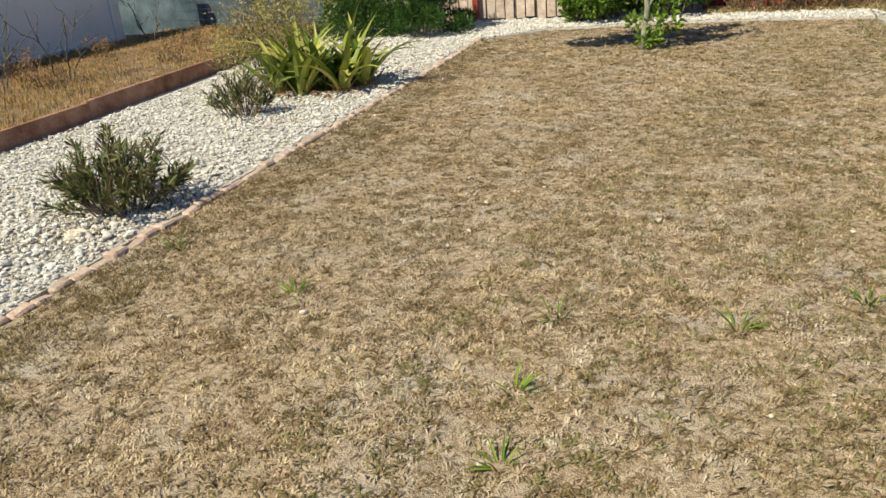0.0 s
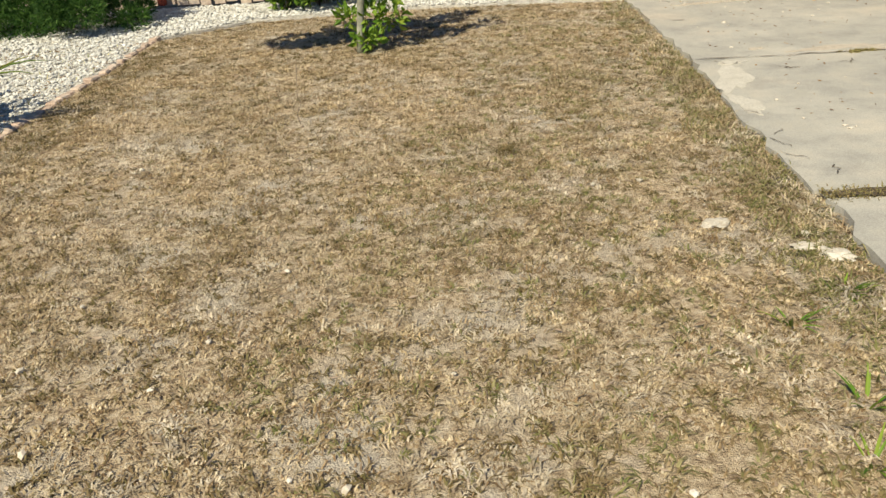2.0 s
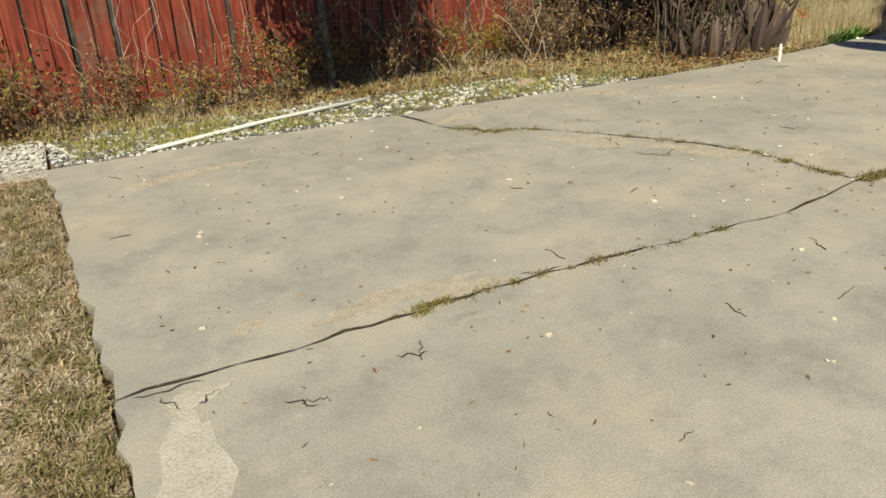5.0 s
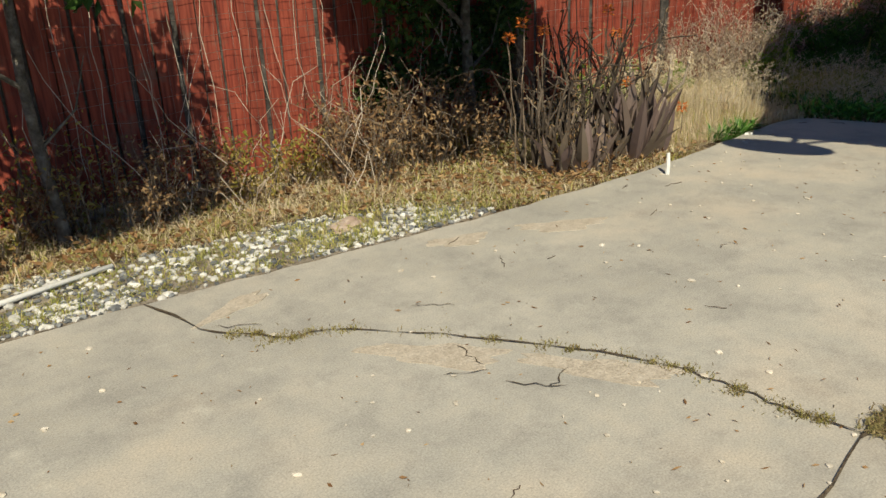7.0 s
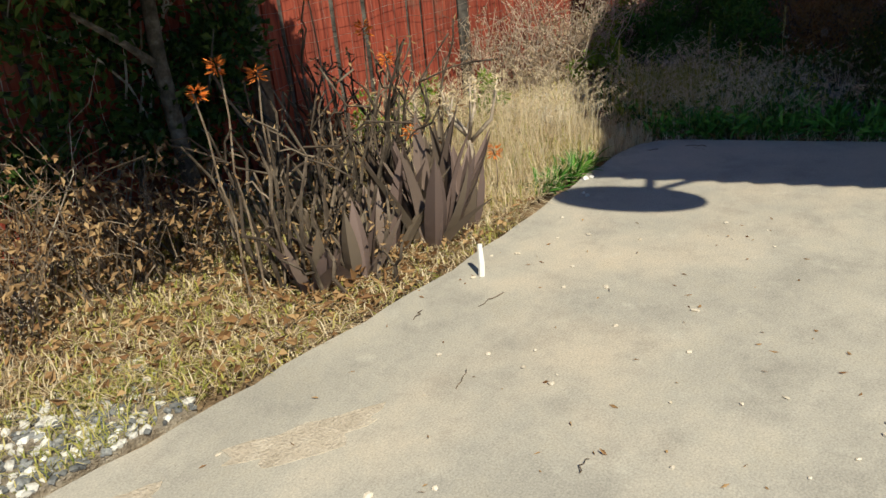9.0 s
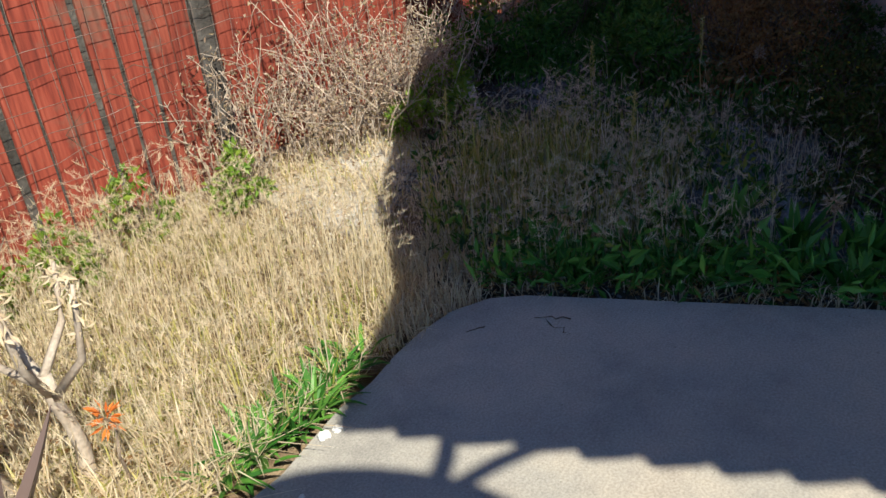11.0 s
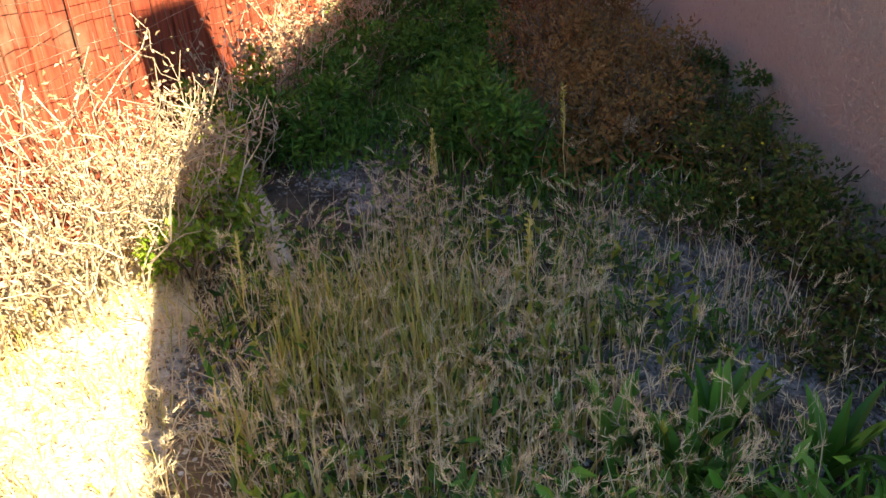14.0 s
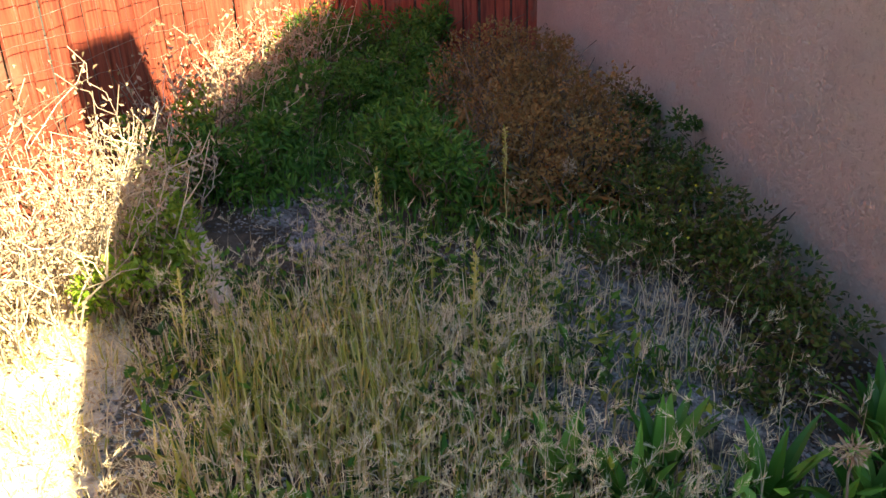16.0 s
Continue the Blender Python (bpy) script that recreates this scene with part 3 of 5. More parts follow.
def dish_face():
    bm_v, bm_t = [], []
    rings, seg = 5, 24
    for r in range(rings + 1):
        for k in range(seg):
            a = 2 * math.pi * k / seg
            q = r / rings * 0.385
            bm_v.append((q * math.cos(a), 0.35 * q * q, q * math.sin(a)))
    for r in range(rings):
        for k in range(seg):
            i, j = r * seg + k, r * seg + (k + 1) % seg
            bm_t += [(i, j, j + seg), (i, j + seg, i + seg)]
    v = np.array(bm_v)
    w = v.copy()
    w[:, 1] += 0.012
    return np.concatenate([v, w]), np.concatenate([np.array(bm_t), np.array(bm_t)[:, ::-1] + len(v)])


# the dish sits where the sun throws its shade beside the slab's edge
shade = Vector((9.11, 10.52, 0.0))
dish_at = shade - SUNDIR * (3.3 / math.sin(ELEV))
dish = thing("satellite_dish", dish_at, "round grey satellite dish on a bracket at the roof edge", "satellite dish")
face = part("reflector", dish_face(), M["dishgrey"], dish)
e1 = Vector((-0.512, 0.859, 0)).normalized()
e2 = (Vector((0.859, 0.512, 0)) * math.cos(radians(101)) + Vector((0, 0, 1)) * math.sin(radians(101))).normalized()
face.matrix_local = Matrix((e1, e2.cross(e1), e2)).transposed().to_4x4()


def under_sun(x, y, z):
    """The place at height z that shades the ground at x, y, seen from the dish."""
    k = z / math.tan(ELEV)
    return np.array((x - k * math.sin(AZ), y - k * math.cos(AZ), z)) - np.array(dish_at)


part("bracket", tubes([[(under_sun(9.18, 10.42, 3.3), 0.03), (under_sun(9.34, 10.47, 3.15), 0.03), (under_sun(9.52, 10.56, 3.02), 0.03)]], 6), M["dishgrey"], dish)
part("bracket", tubes([[(under_sun(9.2, 10.41, 3.3), 0.022), (under_sun(9.38, 10.33, 3.15), 0.022), (under_sun(9.56, 10.22, 3.02), 0.022)]], 6), M["dishgrey"], dish)

# ---- fence ----
FY = 12.95
fence = thing("fence", (0, FY, 0), "tall wooden board fence with worn red paint and some bare grey boards", "fence", kind="structure")
kinds = []
for k in range(6):
    tops = rng.uniform(-0.015, 0.015, 2)
    v, t = box(-0.069, 0.069, -0.011, 0.011, -0.03, 1.82 + tops[0], 0.004)
    kinds.append((mesh_np("fence_board", v, t, M["plank"]), mesh_np("fence_board", v, t, M["greywood"]), mesh_np("fence_board", v, t, M["darkwood"])))
x = -9.2
while x < 17.0:
    bare = (x < -0.2 and rng.random() < 0.93) or (10.94 < x < 11.1) or (0 < x < 9 and rng.random() < 0.025)
    ob = new("fence_board", kinds[rng.integers(6)][(2 if x > 0 else 1) if bare else 0])
    ob.parent = fence
    ob.matrix_local = pose(x, rng.uniform(-0.008, 0.008), rng.uniform(-0.02, 0.02), rng.uniform(-0.6, 0.6), rng.uniform(-0.5, 0.5), rng.uniform(-2, 2))
    x += 0.148 + (rng.uniform(0.0, 0.012) if rng.random() < 0.8 else 0.034)
# added dark sheet behind the boards, stops light through the gaps
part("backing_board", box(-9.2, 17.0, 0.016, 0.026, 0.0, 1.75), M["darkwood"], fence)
for z in (0.35, 1.5):
    part("fence_rail", box(-9.2, 17.0, 0.03, 0.07, z - 0.045, z + 0.045), M["greywood"], fence)
v, t = box(-0.045, 0.045, -0.05, 0.04, 0, 1.75, 0.006)
for x in (-3.75, 0.6):
    ob = part("fence_post", (v, t), M["plank"], fence)
    ob.location = (x, -0.08, 0)
fence2 = thing("fence", (17.05, 11.5, 0), "red board fence closing the end of the side yard", "fence", kind="structure")
y = -2.2
while y < 1.55:
    ob = new("fence_board", kinds[rng.integers(6)][0])
    ob.parent = fence2
    ob.matrix_local = pose(rng.uniform(-0.008, 0.008), y, 0, rng.uniform(-0.5, 0.5), rng.uniform(-0.6, 0.6), 90)
    y += 0.15 + rng.uniform(0, 0.01)
# same added blocker here, so the end fence's gaps stay dark
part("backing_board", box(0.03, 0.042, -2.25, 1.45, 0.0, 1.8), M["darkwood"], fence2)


def netting(x0, x1, z0, z1, step):
    lines = []
    z = z0
    while z < z1:
        ph = rng.uniform(0, 6)
        lines.append([((q, 0.012 * math.sin(q * 3 + ph), z + 0.012 * math.sin(q * 5.3 + ph * 2) + 0.006 * rng.normal()), 0.0017) for q in np.arange(x0, x1, 0.15)])
        z += step
    for q in np.arange(x0, x1, step):
        lines.append([((q + 0.006 * rng.normal(), 0.012 * math.sin(q * 3 + zz), zz), 0.0015) for zz in np.arange(z0, z1, 0.2)])
    return tubes(lines, 3)


net = thing("wire_netting", (0, FY - 0.06, 0), "rusty square wire netting hung on the board fence", "netting")
part("mesh_panel", netting(4.5, 14.5, 0.05, 1.5, 0.125), M["wire"], net)


# ---- plants: builders ----
def rod_spray(n, spread, height, r0, r1, lean=0.3, fork=2):
    """Upright crooked stems from one foot, forking once or twice."""
    lines, tips = [], []
    for _ in range(n):
        a, q = rng.uniform(0, 2 * math.pi), spread * math.sqrt(rng.random())
        foot = np.array([q * math.cos(a), q * math.sin(a), -0.03])
        h = height * rng.uniform(0.6, 1.0)
        top = foot + np.array([math.cos(a) * lean * h * rng.uniform(0.2, 1.2), math.sin(a) * lean * h * rng.uniform(0.2, 1.2), h])
        main = wander(foot, top, 5, 0.03 * h, r0, r1)
        lines.append(main)
        tips.append(main[-1][0])
        for _ in range(fork):
            k = rng.integers(2, 5)
            b = main[k][0]
            e = b + np.array([rng.normal() * 0.25 * h, rng.normal() * 0.25 * h, h * rng.uniform(0.15, 0.4)])
            br = wander(b, e, 4, 0.02 * h, main[k][1] * 0.7, r1)
            lines.append(br)
            tips += [br[-1][0], br[2][0]]
    return lines, np.array(tips)


def crown(centres, radii, n, length, width, droop=0.1):
    """Leaves thrown thickly round several centres, more at their outsides, leaving gaps."""
    c = np.asarray(centres, float)
    r = np.asarray(radii, float)
    k = rng.integers(0, len(c), n)
    d = rng.normal(size=(n, 3))
    d /= np.linalg.norm(d, axis=1)[:, None]
    rad = r[k] * rng.uniform(0.35, 1.0, n) ** 0.6
    pos = c[k] + d * rad[:, None] * np.array([1, 1, 0.85])
    direct = d + rng.normal(size=(n, 3)) * 0.6 + np.array([0, 0, 0.25 - droop])
    keep = pos[:, 2] > 0.0
    pos, direct = pos[keep], direct[keep]
    m = len(pos)
    return leaves(pos, direct, rng.uniform(0.6, 1.15, m) * length, rng.uniform(0.7, 1.1, m) * width)


def shrub(name, at, stems, height, spread, blobs, n, length, width, leaf_mat, label, category="shrub", stem_mat="twig", group=""):
    ob = thing(name, (*at, GZ), label, category, group)
    lines, tips = rod_spray(stems, spread * 0.25, height * 0.85, 0.008, 0.003, 0.5)
    part("stem_clump", tubes(lines, 3), M[stem_mat], ob)
    a = rng.uniform(0, 2 * math.pi, blobs)
    q = spread * np.sqrt(rng.random(blobs)) * 0.75
    z = height * rng.uniform(0.18, 0.85, blobs)
    q *= np.sqrt(np.maximum(0.15, 1 - ((z - height * 0.35) / (height * 0.7)) ** 2))
    cen = np.column_stack([q * np.cos(a), q * np.sin(a), z])
    part("foliage", crown(cen, rng.uniform(0.16, 0.34, blobs) * min(spread, height) * 1.1, n, length, width), M[leaf_mat], ob)
    return ob


def sage(at, stems, height, spread, per, label):
    """Upright twigs, each feathered with narrow leaves that point along it."""
    ob = thing("sage_shrub", (*at, GZ), label, "shrub")
    a = rng.uniform(0, 2 * math.pi, stems)
    q = spread * np.sqrt(rng.random(stems))
    h = height * rng.uniform(0.5, 1.1, stems) * (1.1 - 0.45 * q / spread)
    foot = np.column_stack([np.cos(a) * q * 0.45, np.sin(a) * q * 0.45, np.zeros(stems)])
    tip = np.column_stack([np.cos(a) * q * 1.05, np.sin(a) * q * 1.05, h]) + rng.normal(size=(stems, 3)) * np.array([0.03, 0.03, 0.0])
    part("stem_clump", tubes([[(foot[k], 0.006), ((foot[k] + tip[k]) / 2 + rng.normal(size=3) * 0.012, 0.004), (tip[k], 0.0015)] for k in range(stems)], 3), M["twig"], ob)
    k = np.repeat(np.arange(stems), per)
    n = len(k)
    f = rng.uniform(0.3, 1.0, n) ** 0.8
    along = tip[k] - foot[k]
    along /= np.linalg.norm(along, axis=1)[:, None]
    pos = foot[k] + (tip[k] - foot[k]) * f[:, None] + rng.normal(size=(n, 3)) * 0.006
    part("foliage", leaves(pos, along * 1.0 + rng.normal(size=(n, 3)) * 0.5, rng.uniform(0.04, 0.10, n), rng.uniform(0.009, 0.02, n)), M["sage"], ob)
    for _ in range(6):
        a, w = rng.uniform(0, 2 * math.pi), rng.uniform(0.7, 1.3) * spread
        part("bare_stem", tubes([[(np.array([math.cos(a) * w * f, math.sin(a) * w * f, height * 0.9 * math.sin(math.pi * min(1.0, 0.12 + 0.88 * f))]) + rng.normal(size=3) * 0.01, 0.005 - 0.003 * f) for f in np.linspace(0, 1, 7)]], 4), M["crackwood"], ob, "bare dark stem arching over")
    return ob


def dead_shrub(at, stems, height, spread, n, length, leaf_mat, label, stem_mat="twig", group=""):
    ob = thing("dead_shrub", (*at, GZ), label, "dead shrub", group)
    lines, tips = rod_spray(stems, spread * 0.5, height, 0.006, 0.0022, 0.45, 3)
    part("stem_clump", tubes(lines, 3), M[stem_mat], ob)
    pts = np.array([p for l in lines for p, _ in l[1:]])
    k = rng.integers(0, len(pts), n)
    pos = pts[k] + rng.normal(size=(n, 3)) * 0.035
    pos[:, 2] = np.abs(pos[:, 2])
    part("withered_leaves", leaves(pos, rng.normal(size=(n, 3)) + np.array([0, 0, -0.3]), rng.uniform(0.5, 1.25, n) * length, rng.uniform(0.28, 0.6, n) * length, 0.55), M[leaf_mat], ob)
    return ob


# bare gravelly places between the weeds of the side yard: x, y, radius
BARE = [(11.32, 10.22, 0.24), (11.28, 9.92, 0.2), (11.82, 10.28, 0.24), (12.36, 10.27, 0.2), (12.94, 10.38, 0.22), (12.97, 11.83, 0.25), (12.6, 11.6, 0.16), (11.16, 11.62, 0.24), (14.9, 11.95, 0.3), (11.6, 11.35, 0.14)]


def thinned(p):
    """Most plants taken away from the bare places."""
    keep = np.ones(len(p), bool)
    for x, y, q in BARE:
        d = np.hypot(p[:, 0] - x, p[:, 1] - y) / q
        keep &= (d > rng.uniform(0.7, 1.2, len(p))) | (rng.random(len(p)) < 0.14)
    return p[keep]


def field(poly, n, h0, h1, w, mat, label, category, lean=(0.1, 0.6), clump=0.0, clump_scale=1.0, name="grass", curl=0.5, z=GZ):
    p = thinned(scatter(poly, n, clump, clump_scale, z))
    n = len(p)
    hh = rng.uniform(h0, h1, n) * (0.75 + 0.25 * np.sin(p[:, 0] * 2.3 + p[:, 1] * 1.7))
    return stuff(name, blades(p, hh, rng.uniform(0.6, 1.3, n) * w, rng.uniform(0, 2 * math.pi, n), rng.uniform(*lean, n), curl), M[mat], label, category)


def seeded(poly, n, h0, h1, label, clump=0.6):
    """Thin stalks that carry bristly heads bending over."""
    p = thinned(scatter(poly, n, clump, 0.7, GZ))
    n = len(p)
    h = rng.uniform(h0, h1, n)
    a, l = rng.uniform(0, 2 * math.pi, n), rng.uniform(0.05, 0.5, n)
    st = blades(p, h, np.full(n, 0.0035), a, l, 0.4)
    d = np.column_stack([np.cos(a), np.sin(a), np.zeros(n)])
    tip = p + np.array([0, 0, 1.0]) * (h * (1 - 0.4 * l))[:, None] + d * (h * l * 0.95)[:, None]
    k = 24
    base = np.repeat(tip, k, 0) - np.repeat(d * 0.01, k, 0)
    f = np.tile(np.linspace(0, 1, k), n)
    base = base + np.repeat(d + np.array([0, 0, 0.5]), k, 0) * (f * 0.055)[:, None]
    out = np.repeat(d * 0.5 + np.array([0, 0, 0.55]), k, 0) + rng.normal(size=(n * k, 3)) * 0.3
    head = leaves(base, out, rng.uniform(0.014, 0.034, n * k), np.full(n * k, 0.0017), 0.1)
    ob = stuff("seed_grass", st, M["straw"], label, "grass")
    ob2 = stuff("seed_heads", head, M["seed"], "pale bristly seed heads on dry grass", "grass")
    return ob, ob2


def rosette(name, at, n, length, width, mat, label, category, tilt=(0.15, 1.0), arch=(0.3, 1.1), thick=0.004, group="", trough=0.2, z=GZ):
    ob = thing(name, (*at, z), label, category, group)
    a = rng.uniform(0, 2 * math.pi, n)
    base = np.column_stack([np.cos(a) * 0.03, np.sin(a) * 0.03, np.full(n, 0.0)])
    for k in range(n):
        part("leaf", straps(base[k:k + 1], a[k:k + 1], [rng.uniform(*tilt)], [rng.uniform(0.6, 1.1) * length], [rng.uniform(0.7, 1.15) * width], [rng.uniform(*arch)], 6, thick, trough), M[mat], ob)
    return ob


# ---- white gravel bed and its edging ----
BED = [(-5.72, -1.0), (-3.1, -1.0), (-3.1, 10.7), (-2.3, 11.45), (-0.5, 11.72), (1.0, 11.55), (1.85, 11.42), (1.9, 12.25), (-0.5, 12.55), (-2.7, 12.75), (-5.9, 12.8), (-6.0, 10.5)]
tagged(new("gravel_bed", mesh_np("gravel_bed", *prism(BED, -0.10, GZ + 0.008), M["gravelbed"])), "bed of dusty white gravel chippings", "gravel bed", kind="structure")
near = [(-5.72, 1.5), (-3.12, 1.5), (-3.12, 8.5), (-5.72, 8.5)]
p = scatter(near, 21000, z=GZ + 0.01)
p[:, 2] += rng.uniform(0, 0.014, len(p))
stuff("white_gravel", stones(p, rng.uniform(0.006, 0.021, len(p))), M["stone"], "loose white marble chippings in the planting bed", "gravel")
far = [(-5.9, 8.5), (-3.12, 8.5), (-3.12, 10.7), (-2.3, 11.5), (-0.5, 11.75), (1.0, 11.58), (1.85, 11.45), (1.9, 12.2), (-0.5, 12.5), (-2.7, 12.7), (-5.9, 12.7)]
p = scatter(far, 11000, z=GZ + 0.012)
p[:, 2] += rng.uniform(0, 0.014, len(p))
stuff("white_gravel", stones(p, rng.uniform(0.011, 0.025, len(p))), M["stone"], "white gravel strip along the lawn end", "gravel")
p = scatter([(-5.7, 1.5), (-3.12, 1.5), (-3.12, 10.5), (-5.8, 10.5)], 3600, 1.1, 0.6, GZ + 0.03)
stuff("bed_litter", leaves(p, rng.normal(size=(3600, 3)) * np.array([1, 1, 0.3]), rng.uniform(0.012, 0.045, 3600), rng.uniform(0.004, 0.014, 3600)), M["tanleaf"], "dead leaf scraps and straw on the white gravel", "leaf litter")
field([(-5.7, 1.5), (-3.12, 1.5), (-3.12, 10.5), (-5.8, 10.5)], 1600, 0.02, 0.08, 0.006, "straw_green", "thin weeds growing through the white gravel", "grass", (0.4, 1.3), 2.2, 0.5, "green_grass", 0.6, GZ + 0.01)
field([(-3.95, 3.1), (-3.1, 3.1), (-3.05, 4.2), (-3.9, 4.2)], 700, 0.03, 0.1, 0.006, "brownturf", "dead grass round the foot of the sage shrub", "grass", (0.4, 1.4), 0.8, 0.4, "dry_grass", 0.6, GZ + 0.01)
edge = thing("brick_edging", (-3.05, 4.8, GZ), "low scalloped edging of weathered pink brick pieces", "edging", kind="structure")
pieces = []
for k in range(5):
    v, t = box(-0.035, 0.035, -0.066, 0.066, -0.06, 0.026, 0.012, 0.009)
    pieces.append(mesh_np("edging_brick", v, t, M["edging"]))
y = -5.6
while y < 5.9:
    ob = new("edging_brick", pieces[rng.integers(5)])
    ob.parent = edge
    ob.matrix_local = pose(rng.uniform(-0.012, 0.012) - 0.05 * max(0, (y - 3) / 3) ** 2, y, rng.uniform(-0.018, 0.006), rng.uniform(-5, 5), rng.uniform(-6, 6), rng.uniform(-7, 7))
    y += 0.138

# ---- raised bed behind its board, grey wall ----
board = thing("edging_board", (-5.78, 5, GZ), "reddish brown timber board holding back a raised bed", "garden edging", kind="structure")
part("plank", box(-0.022, 0.022, -6.0, 1.2, -0.08, 0.185, 0.005), M["board"], board).rotation_euler = (0, 0, 0.01)
part("plank", box(-0.022, 0.022, 1.21, 5.3, -0.08, 0.19, 0.005), M["board"], board).rotation_euler = (0, 0, 0.05)
RAISED = [(-5.8, -1.0), (-5.82, 6.2), (-6.05, 10.3), (-6.3, 12.4), (-9.4, 12.4), (-9.4, -1.0)]
tagged(new("raised_bed", mesh_np("raised_bed", *prism(RAISED, -0.1, 0.10), M["soil"])), "raised bed of dry orange-brown soil", "raised bed", kind="structure")
field(RAISED, 42000, 0.03, 0.11, 0.006, "rustgrass", "short withered orange-brown grass on the raised bed", "grass", (0.3, 1.0), 0.5, 1.4, "dry_grass", 0.6, 0.1)
field(RAISED, 9000, 0.04, 0.16, 0.008, "darktuft", "dark withered weeds on the raised bed", "grass", (0.3, 1.2), 1.5, 0.5, "dry_weeds", 0.6, 0.1)
field(RAISED, 5000, 0.04, 0.14, 0.008, "limedry", "yellowing weeds on the raised bed", "grass", (0.3, 1.2), 1.8, 0.7, "dry_weeds", 0.6, 0.1)
for x, y, h in ((-7.9, 7.6, 0.4), (-7.2, 7.2, 0.3), (-6.7, 8.8, 0.28), (-8.3, 9.4, 0.35), (-7.5, 10.4, 0.3), (-6.4, 10.6, 0.4), (-8.7, 8.2, 0.3)):
    ob = thing("withered_weed", (x, y, 0.09), "dark withered weed clump on the raised bed", "weed", "withered weeds on the raised bed")
    ls, _ = rod_spray(14, 0.1, h, 0.004, 0.002, 0.6, 2)
    part("stem_clump", tubes(ls, 3), M["twig"], ob)
    q = np.array([c for l in ls for c, _ in l[1:]])
    k = rng.integers(0, len(q), 260)
    part("withered_leaves", leaves(q[k] + rng.normal(size=(260, 3)) * 0.03, rng.normal(size=(260, 3)), rng.uniform(0.02, 0.05, 260), rng.uniform(0.01, 0.022, 260), 0.4), M["brownleaf"], ob)
wall = thing("wall_west", (-9.6, 5, 0), "plain grey rendered garden wall with a white end post", "wall", kind="structure")
part("wall_face", box(-0.1, 0.1, -9, 6.15, -0.1, 2.2), M["greywall"], wall)
part("plinth", box(0.103, 0.135, -9, 6.13, 0.05, 0.16, 0.01), M["white"], wall, "pale plinth strip")
part("end_post", box(-0.11, 0.14, 6.16, 6.36, -0.1, 2.25, 0.01), M["white"], wall, "white painted end post")
# panel stands in sun here; the dark colour carries its shade
sheet = thing("sheet_fence", (-8.0, 12.75, 0), "blue-grey sheet panel behind wire, coloured dark as if in shade", "fence panel", kind="structure")
part("panel", box(-3.6, 1.6, -0.02, 0.02, 0.0, 1.9), M["shadesheet"], sheet)
net2 = thing("wire_netting", (-7.9, 12.3, 0), "slack green-grey wire netting behind the raised bed", "netting")
part("mesh_panel", netting(-1.6, 1.9, 0.1, 1.3, 0.16), M["wire"], net2)
for at, h in (((-7.6, 6.9), 0.9), ((-7.3, 7.6), 0.7), ((-8.6, 10.9), 0.6)):
    ob = thing("bare_sapling", (*at, 0.09), "thin leafless grey sapling in the raised bed", "sapling")
    for line in rod_spray(3, 0.08, h * 1.3, 0.013, 0.004, 0.35, 4)[0]:
        part("branch", tubes([line], 4), M["darkbark"], ob)

# ---- shrubs along the bed ----
sage((-3.52, 3.85), 75, 0.46, 0.42, 34, "small grey-green sage shrub with woody stems on the gravel")
sage((-4.15, 6.35), 38, 0.42, 0.34, 26, "sparse half-dead sage shrub on the gravel")
shrub("dry_shrub", (-4.75, 8.15), 70, 1.1, 0.85, 44, 4200, 0.055, 0.018, "seedtop", "airy yellow-green shrub going to seed behind the strap-leaved plant")
clump = thing("strap_leaf_plant", (-3.92, 7.5, GZ), "big clump of yellow-green strap leaves on the gravel", "plant")
for dx, dy, n in ((0, 0, 26), (0.3, -0.1, 24), (-0.28, 0.1, 24), (0.1, 0.3, 18), (-0.1, -0.25, 24), (0.42, 0.15, 18), (-0.4, -0.15, 14)):
    a = rng.uniform(0, 2 * math.pi, n)
    base = np.column_stack([dx + np.cos(a) * 0.05, dy + np.sin(a) * 0.05, np.zeros(n)])
    for k in range(n):
        part("leaf", straps(base[k:k + 1], a[k:k + 1], [rng.uniform(0.05, 0.75)], [rng.uniform(0.5, 0.92)], [rng.uniform(0.085, 0.14)], [rng.uniform(0.2, 1.8)], 7, 0.003, 0.14), M["strap"], clump)
p = scatter([(-4.5, 7.15), (-3.45, 7.15), (-3.45, 8.0), (-4.5, 8.0)], 260, z=0.01)
part("dead_leaves", leaves(p - np.array([-4.0, 7.55, GZ]), rng.normal(size=(260, 3)) * np.array([1, 1, 0.3]), rng.uniform(0.1, 0.25, 260), rng.uniform(0.01, 0.03, 260)), M["brownleaf"], clump, "withered brown leaves at the foot")


def conifer(at, h, spread, n, label):
    ob = thing("conifer_bush", (*at, GZ), label, "conifer")
    ls, _ = rod_spray(7, 0.1, h * 0.9, 0.02, 0.006, 0.5, 4)
    part("trunk", tubes(ls, 4), M["bark"], ob)
    cen, rad = [], []
    for _ in range(60):
        a, z = rng.uniform(0, 2 * math.pi), rng.uniform(0.08, 1.0)
        q = spread * (1.05 - 0.75 * z) * rng.uniform(0.4, 1.0)
        cen.append((q * math.cos(a), q * math.sin(a), z * h))
        rad.append(rng.uniform(0.12, 0.26))
    part("needles", crown(cen, rad, int(n * 1.5), 0.085, 0.017, -0.2), M["conifer"], ob)
    return ob


conifer((-4.2, 11.5), 1.35, 0.85, 16000, "dense dark green conifer bush at the lawn corner")
conifer((-5.3, 11.5), 0.8, 0.6, 6000, "low dark conifer bush beside the raised bed")
